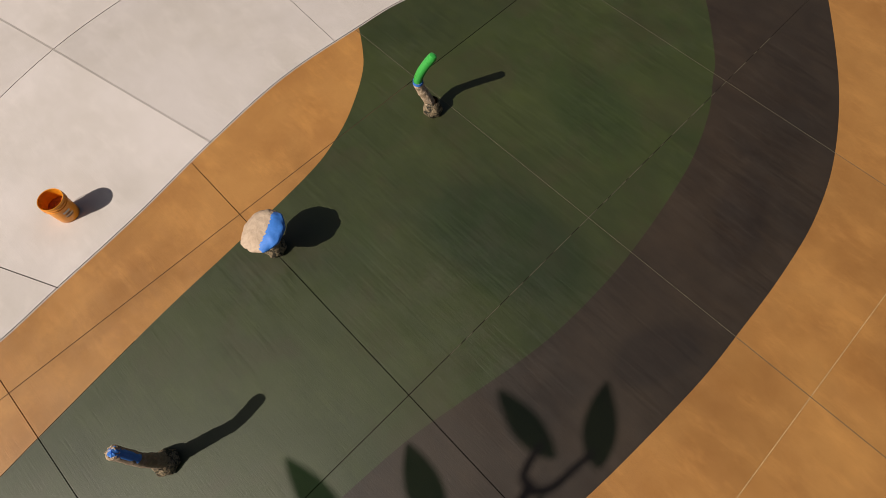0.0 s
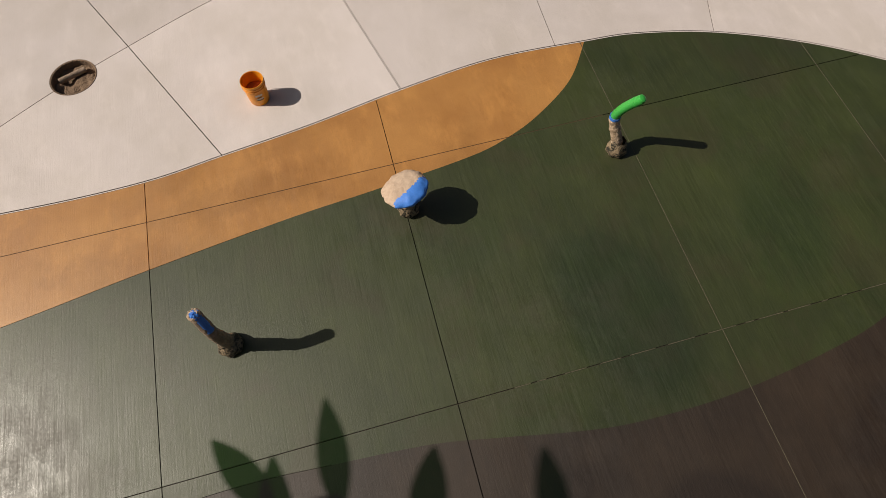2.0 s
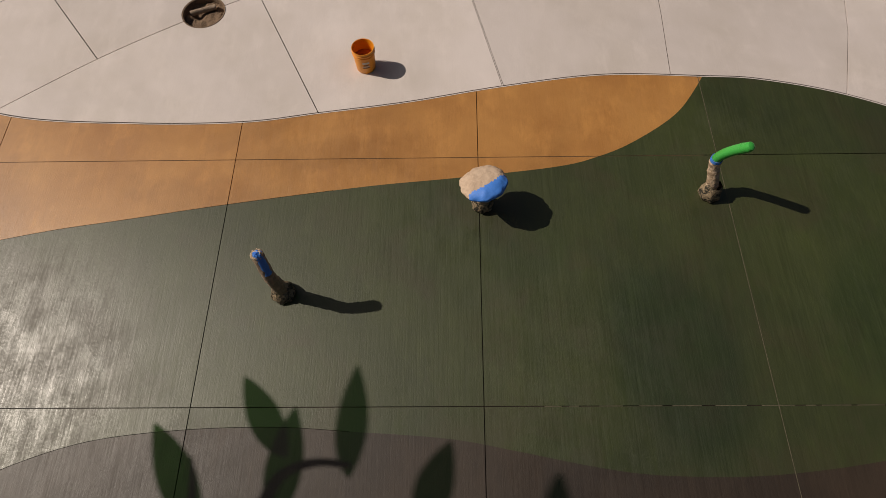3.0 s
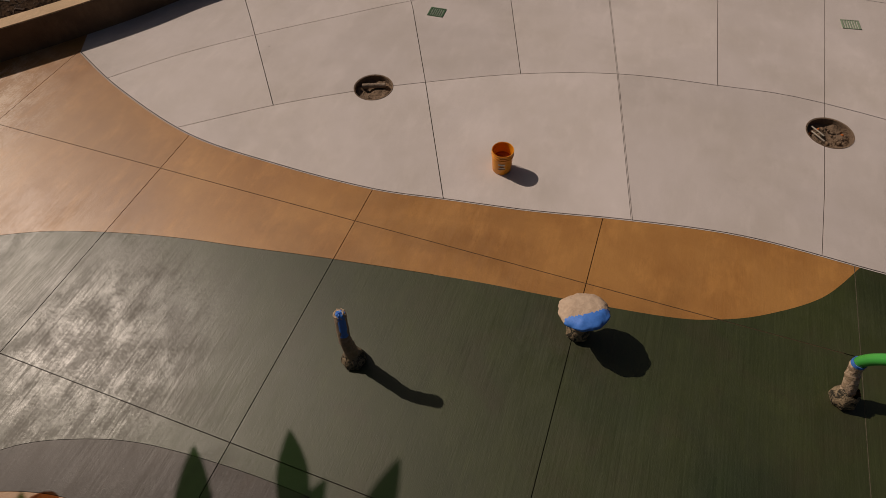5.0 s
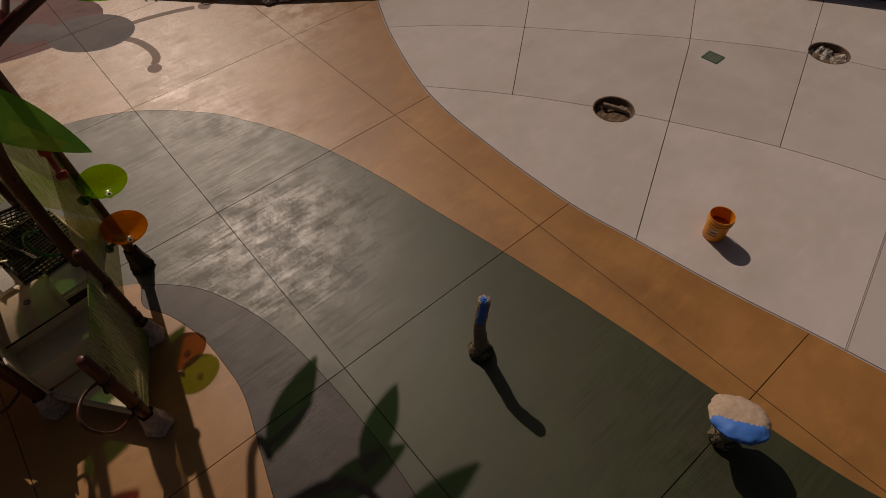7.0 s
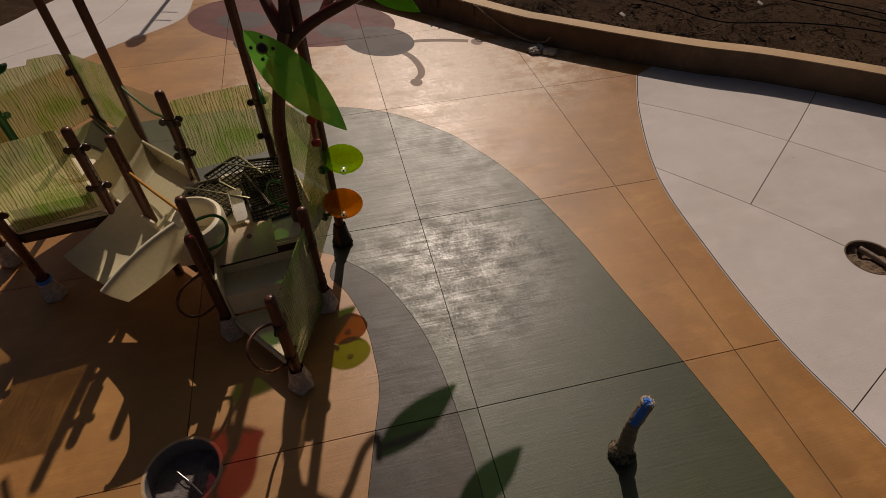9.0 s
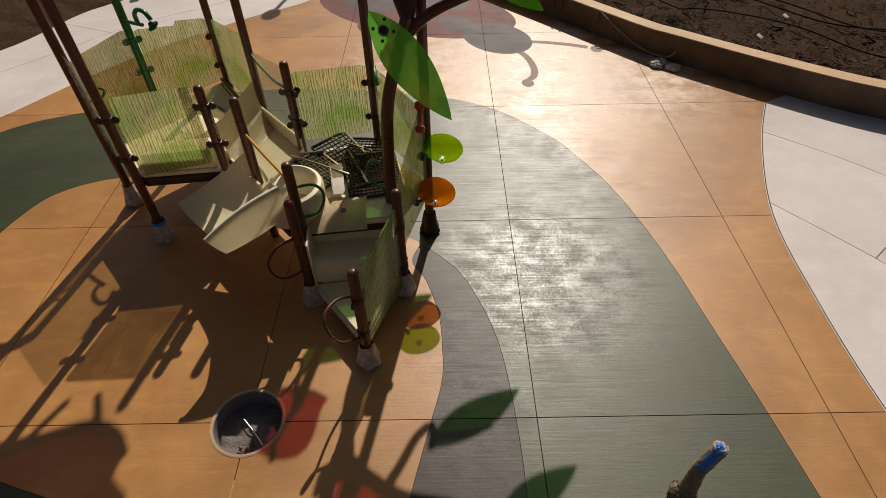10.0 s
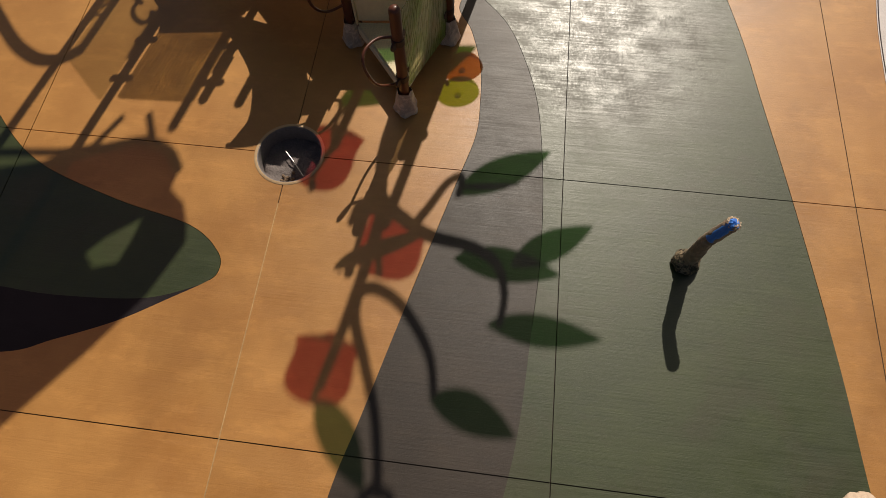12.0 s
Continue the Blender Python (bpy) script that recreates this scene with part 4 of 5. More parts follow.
HEX_A = [(-1.93, -1.40), (-2.58, -1.10), (-3.34, -1.70), (-3.18, -2.54), (-2.40, -2.95), (-2.08, -2.74), (-1.80, -2.50)]
HEX_B = [(-2.62, -4.34), (-3.30, -4.94), (-4.13, -4.62), (-4.82, -3.98), (-4.08, -3.34), (-2.72, -3.44)]
deck(HEX_A, 0.85, "cream plastic hexagonal deck")
deck(HEX_B, 0.95, "cream plastic upper deck")


def deck_frame(outline, z):
    """Dark edge channels below a deck, one a side."""
    for a, b in zip(outline, outline[1:] + outline[:1]):
        va, vb = Vector(a), Vector(b)
        mid, w = (va + vb) / 2, (vb - va)
        part("deck_beam", box(w.length - 0.01, 0.05, 0.10, 0.008, pose(mid.x, mid.y, z - 0.105, 0, 0, math.degrees(math.atan2(w.y, w.x)))), DARK, play)


deck_frame(HEX_A, 0.85), deck_frame(HEX_B, 0.95)
# bridge between the decks: a tray with side walls and a riser
BR = [Vector((-2.40, -2.92)), Vector((-3.19, -2.58)), Vector((-4.02, -3.29)), Vector((-3.00, -3.46))]
deck([(p.x, p.y) for p in BR], 0.83, "cream plastic bridge floor")
for a, b, h in ((BR[1], BR[2], 0.20), (BR[0], BR[3], 0.12), (BR[0], BR[1], 0.06)):
    mid, w = (a + b) / 2, b - a
    part("bridge_wall", box(w.length, 0.03, h, 0.010, pose(mid.x, mid.y, 0.83 + h / 2, 0, 0, math.degrees(math.atan2(w.y, w.x)))), CREAM, play)
mid = (BR[2] + BR[3]) / 2
back = bmesh.new()
cols = []
for i in range(13):
    t = i / 12
    off = 0.34 * (1 - t) ** 2
    z = 0.835 + 0.52 * t ** 1.4
    a, b = BR[3].lerp(BR[0], off), BR[2].lerp(BR[1], off)
    cols.append((back.verts.new((a.x, a.y, z)), back.verts.new((b.x, b.y, z))))
for p, q in zip(cols, cols[1:]):
    back.faces.new((p[0], q[0], q[1], p[1]))
bmesh.ops.solidify(back, geom=back.faces[:], thickness=0.025)
part("curved_riser", back, CREAM, play, "curved cream plastic riser")
part("step_box", box(0.80, 0.26, 0.25, 0.02, pose(-2.82, -3.90, 1.08, 0, 0, 97)), CREAM, play, "cream plastic step block")
part("step_box", box(0.40, 0.34, 0.16, 0.02, pose(-3.42, -3.86, 1.03, 0, 0, -20)), CREAM, play, "cream plastic step block")
for k in range(5):
    part("bolt", lathe([(0.0, 0.006), (0.010, 0.005), (0.011, 0.0)], 8, pose(-3.3 - 0.12 * k, -2.78 - 0.088 * k, 0.96, 90, 0, 36)), STEEL, play)


def treads():
    """Steps up to the deck, the lowest a perforated triangle."""
    tri = [Vector((-0.72, -1.66)), Vector((-1.56, -1.38)), Vector((-1.47, -2.25))]
    part("tread", prism([(p.x, p.y) for p in tri], 0.270, 0.285, 0.004), PERFORATED, play, "cream perforated triangular step")
    for a, b in zip(tri, tri[1:] + tri[:1]):
        mid, w = (a + b) / 2, b - a
        part("tread_beam", box(w.length - 0.03, 0.03, 0.10, 0.006, pose(mid.x, mid.y, 0.20, 0, 0, math.degrees(math.atan2(w.y, w.x)))), CREAM, play)
    mid, way = (tri[1] + tri[2]) / 2, Vector((-0.99, -0.10))
    turn = math.degrees(math.atan2(way.y, way.x))
    part("riser", box(0.025, 0.86, 0.26, 0.006, pose(mid.x + way.x * 0.04, mid.y + way.y * 0.04, 0.41, 0, 0, turn)), CREAM, play, "cream plastic riser")
    part("tread", box(0.34, 0.88, 0.045, 0.012, pose(mid.x + way.x * 0.20, mid.y + way.y * 0.20, 0.545, 0, 0, turn)), CREAM, play, "cream plastic step")
    part("riser", box(0.025, 0.90, 0.26, 0.006, pose(mid.x + way.x * 0.36, mid.y + way.y * 0.36, 0.70, 0, 0, turn)), CREAM, play, "cream plastic riser")
    for k in (-1, 1):
        part("stringer", box(0.40, 0.02, 0.62, 0.006, pose(mid.x + way.x * 0.20 - way.y * 0.45 * k, mid.y + way.y * 0.20 + way.x * 0.45 * k, 0.56, 0, 0, turn)), CREAM, play, "cream side plate")


treads()


def slide():
    """A wide chute from the deck, high on one side, that drops and spreads to its far lip."""
    head = [Vector(p) for p in ((-1.76, -2.49, 1.40), (-1.75, -2.47, 1.22), (-1.80, -2.50, 1.02), (-2.02, -2.64, 0.87), (-2.30, -2.84, 0.85), (-2.56, -3.03, 0.94), (-2.70, -3.11, 1.18))]
    lip = [Vector(p) for p in ((-1.27, -3.14, 1.16), (-1.30, -3.09, 1.04), (-1.38, -3.06, 0.90), (-1.62, -3.20, 0.70), (-1.96, -3.50, 0.62), (-2.26, -3.80, 0.60), (-2.50, -4.00, 0.62))]
    bm, rows = bmesh.new(), []
    n = 14
    for i in range(n + 1):
        t = i / n
        sag = 0.05 * math.sin(math.pi * t)
        line = [a.lerp(b, t) for a, b in zip(head, lip)]
        rows.append([bm.verts.new(p + Vector((0, 0, sag * (1 if k < 3 else -0.6)))) for k, p in enumerate(spline(line, 4))])
    for a, b in zip(rows, rows[1:]):
        for k in range(len(a) - 1):
            bm.faces.new((a[k], a[k + 1], b[k + 1], b[k])).material_index = 1 if k < 9 else 0
    bmesh.ops.recalc_face_normals(bm, faces=bm.faces[:])
    edge = [r[0].co.copy() for r in rows]
    bmesh.ops.solidify(bm, geom=bm.faces[:], thickness=0.024)
    s = part("slide", bm, SLIDE, play, "wide cream plastic slide chute")
    s.data.materials.append(BRIGHTWALL)
    part("slide_rim", tube(edge, 0.024, 12), CREAM, s, "rolled rim of the slide")
    tub = bmesh.new()
    cols = []
    cx, cy = -2.08, -2.50
    for i in range(29):
        a = radians(-20 + 215 * i / 28)
        row = []
        for r, z in ((0.25, 0.86), (0.265, 1.0), (0.275, 1.12), (0.29, 1.175), (0.32, 1.20), (0.355, 1.185), (0.375, 1.14), (0.375, 1.04), (0.36, 0.94), (0.34, 0.86)):
            row.append(tub.verts.new((cx + r * math.cos(a), cy + r * math.sin(a), z)))
        cols.append(row)
    for p, q in zip(cols, cols[1:]):
        for k in range(len(p) - 1):
            tub.faces.new((p[k], q[k], q[k + 1], p[k + 1]))
    tub.faces.new(cols[0][::-1]), tub.faces.new(cols[-1])
    part("tub", tub, CREAM, s, "rounded cream rim at the slide's head")


slide()
part("safety_bar", tube([(-2.58, -3.00, 1.52), (-2.16, -2.68, 1.50), (-1.73, -2.34, 1.48)], 0.016, 10), ORANGEBAR, play, "orange safety bar over the slide")


def hoop(points, r, material, label, name="handle"):
    part(name, tube(spline([Vector(p) for p in points], 6), r, 10), material, play, label)


hoop([(-0.66, -1.64, 1.02), (-0.62, -1.80, 1.03), (-0.48, -1.89, 1.04), (-0.38, -1.90, 0.98), (-0.36, -1.86, 0.82), (-0.46, -1.82, 0.60), (-0.58, -1.74, 0.47), (-0.66, -1.64, 0.44)], 0.014, POST, "bent brown grab rail")
hoop([(-1.49, -2.33, 0.98), (-1.36, -2.52, 0.96), (-1.28, -2.62, 0.82), (-1.30, -2.60, 0.62), (-1.38, -2.5, 0.5), (-1.49, -2.33, 0.52)], 0.014, POST, "bent brown grab rail")
hoop([(-1.74, -2.30, 1.42), (-1.80, -2.16, 1.40), (-1.86, -2.09, 1.28), (-1.86, -2.09, 1.14), (-1.80, -2.16, 1.04), (-1.74, -2.30, 1.02)], 0.016, GREENPAINT, "green grab hoop")
hoop([(-4.08, -3.25, 1.72), (-3.86, -3.06, 1.62), (-3.60, -2.86, 1.58), (-3.26, -2.62, 1.66)], 0.016, GREENPAINT, "green grab rail")
hoop([(-3.29, -5.0, 1.62), (-3.34, -4.88, 1.66), (-3.40, -4.82, 1.60), (-3.36, -4.88, 1.52), (-3.29, -5.0, 1.52)], 0.014, GREENPAINT, "green grab hoop")
hoop([(-2.22, -1.50, 1.34), (-2.30, -1.62, 1.32), (-2.34, -1.68, 1.18), (-2.30, -1.62, 1.02), (-2.22, -1.50, 1.0)], 0.016, GREENPAINT, "green grab hoop")
hoop([(-3.40, -1.62, 1.84), (-3.26, -1.60, 1.83), (-3.12, -1.57, 1.76)], 0.022, GREENPAINT, "green grab rail")
# sprayer on the green pole
hoop([(-4.20, -4.70, 2.09), (-4.10, -4.54, 2.10), (-4.02, -4.40, 2.11)], 0.022, GREENPAINT, "green spray arm", "arm")
hoop([(-4.05, -4.46, 2.11), (-4.05, -4.46, 2.22), (-4.01, -4.39, 2.29), (-3.94, -4.28, 2.29), (-3.91, -4.22, 2.21)], 0.026, GREENPAINT, "green hooked spout", "spout")
part("bell", lathe([(0.03, 0.06), (0.045, 0.03), (0.085, 0.0), (0.08, -0.01), (0.0, -0.05)], 18, pose(-3.91, -4.22, 2.14, 25, 20, 0) @ Matrix.Diagonal((0.85, 0.85, 0.85, 1))), GREENPAINT, play, "green bell-shaped nozzle")


def dish(x, y, z, r, material, fitting, to, label):
    """A shallow acrylic bowl on a stub arm."""
    m = pose(x, y, z, -8, 10, 0)
    bm = lathe([(0.0, -0.095), (r * 0.35, -0.085), (r * 0.68, -0.050), (r * 0.92, 0.005), (r, 0.040), (r * 0.985, 0.044), (r * 0.9, 0.016), (r * 0.65, -0.040), (r * 0.33, -0.075), (0.0, -0.085)], 40, m)
    d = part("bowl", bm, material, play, label)
    part("fitting", lathe([(0.0, -0.018), (0.030, -0.020), (0.036, -0.032), (0.034, -0.045)], 18, m @ pose(0.135, -0.01, 0.004)), fitting, d, "round nozzle fitting")
    part("nozzle", lathe([(0.0, -0.010), (0.009, -0.013), (0.011, -0.022)], 10, m @ pose(0.135, -0.01, 0.004)), BLACKTUBE, d)
    u = (Vector(to) - Vector((x, y))).normalized() * r * 0.6
    part("arm", tube([(x + u.x, y + u.y, z - 0.035), (x + u.x * 1.2, y + u.y * 1.2, z - 0.075), (*to, z - 0.08)], 0.019, 12), GREENPAINT, d, "green stub arm")
    part("flange", lathe([(0.0, 0.02), (0.05, 0.02), (0.055, 0.0), (0.0, 0.0)], 16, pose(*to, z - 0.08, 90, 0, 60)), GREENPAINT, d)


dish(-2.41, -0.85, 1.36, 0.215, LIME, PALEFIT, (-2.42, -1.08), "translucent lime green acrylic bowl")
dish(-2.24, -0.935, 0.90, 0.215, ORANGE, FITGREEN, (-2.20, -1.16), "translucent orange acrylic bowl")
tele = lathe([(0.0, -0.21), (0.06, -0.205), (0.075, -0.15), (0.038, -0.10), (0.034, 0.10), (0.080, 0.15), (0.07, 0.215), (0.0, 0.22)], 18)
part("toy_handle", shift(tele, pose(-2.32, -1.075, 1.82, 10, -50, -12) @ Matrix.Diagonal((0.72, 0.72, 0.72, 1))), plain("red_plastic", (0.45, 0.045, 0.012), 0.35), play, "red dumbbell-shaped plastic toy on the panel")


# the tree over the deck
def stem(points, r0, r1, material=POST, name="branch"):
    pts = spline([Vector(p) for p in points], 7)
    n = len(pts) - 1
    part(name, tube(pts, [r0 + (r1 - r0) * i / n for i in range(n + 1)], 14), material, play, "brown bent steel tree branch" if name == "branch" else "brown curved tree trunk")


def leaf(base, tip, width, material=LEAF, up=(0, 0, 1), fitting=False):
    """A folded leaf plate from base to tip."""
    b, t = Vector(base), Vector(tip)
    w = (t - b)
    length = w.length
    w.normalize()
    side = w.cross(Vector(up)).normalized()
    nrm = side.cross(w)
    bm, rows = bmesh.new(), []
    n = 22
    for i in range(n + 1):
        s = i / n
        half = width / 2 * (math.sin(math.pi * s ** 0.85)) ** 0.85 if 0 < i < n else 0.002
        c = b + w * (length * s) + nrm * (0.05 * length * math.sin(math.pi * s))
        row = []
        for k in (-1, -0.5, 0, 0.5, 1):
            row.append(bm.verts.new(c + side * (half * k) - nrm * (0.42 * half * abs(k))))
        rows.append(row)
    for p, q in zip(rows, rows[1:]):
        for k in range(4):
            bm.faces.new((p[k], p[k + 1], q[k + 1], q[k]))
        bm.edges.get((p[2], q[2])).smooth = False
    bmesh.ops.solidify(bm, geom=bm.faces[:], thickness=0.010)
    ob = part("leaf", bm, material, play, "large glossy green leaf plate")
    if fitting:
        c = b + w * (length * 0.17) + nrm * 0.05
        frame_m = Matrix((side, w, nrm)).transposed().to_4x4()
        frame_m.translation = c
        part("bracket", lathe([(0.0, 0.045), (0.035, 0.045), (0.045, 0.02), (0.048, -0.02), (0.0, -0.02)], 18, frame_m), DARK, ob, "dark bolted bracket")
        for k in range(4):
            a = radians(45 + 90 * k)
            part("bolt", lathe([(0.0, 0.014), (0.012, 0.012), (0.016, -0.006)], 8, frame_m @ pose(0.085 * math.cos(a), 0.085 * math.sin(a), 0.012)), DARK, ob)
    return ob


stem([(-2.16, -1.44, 0), (-2.20, -1.43, 0.9), (-2.26, -1.42, 1.5), (-2.30, -1.38, 2), (-2.36, -1.26, 2.45), (-2.44, -1.15, 2.78)], 0.068, 0.060, name="trunk")
stem([(-2.44, -1.15, 2.74), (-2.60, -1.10, 3.0), (-2.42, -1.10, 3.3), (-2.23, -1.12, 3.7), (-2.16, -1.14, 4.08)], 0.06, 0.045)
stem([(-2.40, -1.10, 3.3), (-2.18, -1.07, 3.5), (-2.06, -0.87, 3.75), (-1.93, -0.64, 4.05), (-1.84, -0.45, 4.45), (-2.10, -0.40, 4.72), (-2.10, -0.27, 4.77), (-1.80, -0.21, 4.77)], 0.05, 0.030)
stem([(-1.86, -0.48, 4.48), (-2.04, -0.52, 4.78), (-1.96, -0.53, 4.90), (-1.70, -0.56, 4.93)], 0.036, 0.028)
stem([(-2.40, -1.18, 2.62), (-2.44, -0.96, 2.80), (-2.44, -0.62, 2.96), (-2.50, -0.20, 3.08), (-2.41, 0.06, 3.13), (-2.31, 0.19, 3.3), (-2.30, 0.22, 3.56)], 0.055, 0.032)
stem([(-2.46, -1.14, 2.72), (-2.62, -1.24, 2.92), (-2.80, -1.30, 3.067), (-2.86, -1.30, 3.3)], 0.06, 0.04)
stem([(-2.44, -0.80, 2.88), (-2.75, -0.66, 2.98), (-3.10, -0.50, 3.05), (-3.22, -0.36, 3.08), (-3.02, -0.37, 3.08)], 0.045, 0.032)
stem([(-2.30, -1.12, 3.45), (-2.58, -0.92, 3.62), (-2.60, -0.61, 3.77), (-2.36, -0.30, 3.90), (-2.05, -0.20, 3.94)], 0.05, 0.035)
leaf((-2.04, -1.44, 3.00), (-1.68, -0.765, 2.18), 0.36, GLOSSLEAF, up=(0.85, 0.1, 0.45), fitting=True)
stem([(-2.36, -1.30, 2.42), (-2.18, -1.32, 2.6), (-1.99, -1.32, 2.8)], 0.03, 0.025)
leaf((-3.02, -0.40, 3.007), (-2.78, 0.14, 2.68), 0.26, up=(0.5, -0.2, 0.8))
leaf((-3.03, -0.38, 3.094), (-3.62, 0.50, 3.094), 0.34)
leaf((-2.40, -0.34, 3.116), (-2.34, 0.65, 3.116), 0.34)
leaf((-2.39, 0.19, 3.135), (-2.87, 0.93, 3.116), 0.30)
leaf((-2.30, 0.11, 3.575), (-2.28, 1.13, 3.575), 0.30)
leaf((-2.02, -0.24, 3.941), (-1.78, 0.51, 3.941), 0.34)
leaf((-2.30, -1.10, 4.308), (-1.62, -0.59, 4.308), 0.32)
leaf((-1.79, -0.40, 4.766), (-1.71, 0.42, 4.766), 0.30)
leaf((-1.80, -0.68, 4.95), (-1.09, -0.24, 4.95), 0.32)
# Unseen leaf and stem, added to cast a dark wedge by the steps.
leaf((-3.84, -1.74, 3.02), (-4.78, -0.37, 3.02), 0.54)
stem([(-3.42, -1.67, 3.04), (-3.58, -1.70, 3.08), (-3.78, -1.70, 3.06), (-3.98, -1.54, 3.07)], 0.035, 0.028)


SLANT = Vector((-SUN_WAY.x / SUN_WAY.z, -SUN_WAY.y / SUN_WAY.z))


def above(x, y, z):
    """The point at height z whose shadow lies at x, y on the ground."""
    return Vector((x - SLANT.x * z, y - SLANT.y * z, z))


def thicken(bm, depth):
    """Turns a level sheet into a plate."""
    res = bmesh.ops.extrude_face_region(bm, geom=bm.faces[:])
    bmesh.ops.translate(bm, vec=(0, 0, -depth), verts=[g for g in res["geom"] if isinstance(g, bmesh.types.BMVert)])


def flower(base, tip, z, width):
    """A cupped tulip-shaped acrylic plate with three points; base and tip are where its shadow lies."""
    b, t = above(*base, z), above(*tip, z)
    w = t - b
    length = w.length
    w.normalize()
    side = Vector((-w.y, w.x, 0))
    half = [(0.0, 0.06), (0.02, 0.16), (0.10, 0.34), (0.26, 0.47), (0.45, 0.50), (0.64, 0.47), (0.80, 0.47), (0.93, 0.50), (0.90, 0.36), (0.85, 0.22), (0.93, 0.12), (1.0, 0.02)]
    bm, rows = bmesh.new(), []
    n = 12
    prof = spline([Vector((u, v)) for u, v in half], 3)
    for p in prof:
        row = []
        for k in range(n + 1):
            v = (k / n * 2 - 1)
            c = b + w * (length * p.x) + side * (width * p.y * v)
            row.append(bm.verts.new(c + Vector((0, 0, 0.06 * (v * p.y * 2) ** 2 + 0.05 * (p.x - 0.4) ** 2))))
        rows.append(row)
    for p, q in zip(rows, rows[1:]):
        for k in range(n):
            bm.faces.new((p[k], p[k + 1], q[k + 1], q[k]))
    thicken(bm, 0.010)
    part("flower", bm, RED, play, "translucent red acrylic tulip plate")
    return b


f1, f2, f3 = flower((0.36, -2.42), (-0.42, -2.26), 3.2, 0.56), flower((1.19, -1.64), (0.49, -1.50), 3.45, 0.62), flower((2.36, -2.02), (1.72, -1.96), 3.95, 0.58)
stem([(-3.42, -1.67, 3.06), (-3.36, -1.76, 3.3), (-3.20, -1.75, 3.32), tuple(f1 + Vector((0, 0, -0.03)))], 0.035, 0.028)
stem([(-2.60, -1.10, 3.0), (-2.58, -1.04, 3.2), (-2.54, -0.94, 3.42), tuple(f2 + Vector((0, 0, -0.03)))], 0.035, 0.028)
stem([(-2.20, -1.13, 3.86), (-2.10, -1.16, 3.92), tuple(f3 + Vector((0, 0, -0.03)))], 0.04, 0.03)


# roof plate over the upper deck: unseen, added and outlined from the shadow below
def roof():
    """A translucent dark red plate with a leaf-shaped hole, a rim along its front and thin braces."""
    z = 4.2
    front = [(0.55, -5.70), (0.43, -5.25), (0.27, -4.92), (0.10, -4.52), (0.01, -4.22), (0.10, -3.95), (0.31, -3.79)]
    outer = [above(x, y, z).xy for x, y in front + [(0.54, -3.81), (0.68, -3.64), (0.88, -3.55), (1.07, -3.50), (1.61, -3.71), (2.14, -4.05), (2.9, -4.6), (3.0, -5.6), (2.2, -6.3), (1.2, -6.3)]]
    hole = [above(x, y, z).xy for x, y in ((0.86, -3.99), (1.08, -4.26), (1.28, -4.42), (1.42, -4.29), (1.35, -4.08), (1.10, -4.02))]
    rings, loops = [], []
    for line in (ccw(outer), ccw(hole)):
        loops.append(list(range(len(rings), len(rings) + len(line))))
        rings += line
    co, _, tris, _, _, orig = delaunay_2d_cdt(rings, [], loops, 1, 1e-5)
    bm = bmesh.new()
    vs = [bm.verts.new((p.x, p.y, z)) for p in co]
    for t, o in zip(tris, orig):
        if o == [0]:
            bm.faces.new([vs[k] for k in t])
    thicken(bm, 0.03)
    part("roof_plate", bm, DEEPRED, play, "dark red translucent roof plate with a leaf-shaped hole")
    part("roof_rim", tube(spline([above(x, y, z - 0.04) for x, y in front], 5), 0.045, 10), POST, play, "brown steel rim of the roof")
    for line in (((0.30, -5.70), (0.24, -5.11), (0.12, -4.60)), ((-0.31, -4.29), (0.07, -4.12)), ((-0.24, -4.56), (0.24, -4.79))):
        part("roof_brace", tube([above(x, y, z - 0.12) for x, y in line], 0.035, 10), POST, play)
    for key in ("tall_e", "tall_f"):
        x, y, top = POSTS[key]
        part("roof_post", tube([(x, y, top - 0.04), (x, y, z - 0.02)], 0.05, 14), POST, play)


roof()
hook = [above(x, y, h) for x, y, h in ((-1.02, -5.34, 2.98), (-0.92, -5.46, 3.06), (-0.87, -5.66, 3.08), (-0.93, -5.86, 3.08), (-1.11, -6.12, 3.06), (-1.57, -6.56, 3.0))]
hoop([(POLE[0], POLE[1], 2.94)] + [tuple(p) for p in hook], 0.06, GREENPAINT, "green hooked spout on the tall pole", "spout")


# ---- loose parts left on the deck ----
def grate(x, y, z, w, d, tilt, roll, turn, cells, label):
    t = thing("steel_grate", (x, y, z - 0.02), label, "steel grating", "gratings piled on the deck")
    m = pose(x, y, z, tilt, roll, turn)
    for k in (-1, 1):
        part("frame_bar", box(w, 0.022, 0.030, 0.003, m @ pose(0, k * d / 2, 0)), GRATE if k < 0 else STEEL, t)
        part("frame_bar", box(0.022, d, 0.030, 0.003, m @ pose(k * w / 2, 0, 0)), GRATE, t)
    along, across = mesh_of("bar", box(w, 0.009, 0.014), GRATE, False), mesh_of("bar", box(0.009, d, 0.014), GRATE, False)
    for k in range(1, cells):
        part("bar", along, None, t, m=m @ pose(0, (k / cells - 0.5) * d, 0))
        part("bar", across, None, t, m=m @ pose((k / cells - 0.5) * w, 0, 0.004))


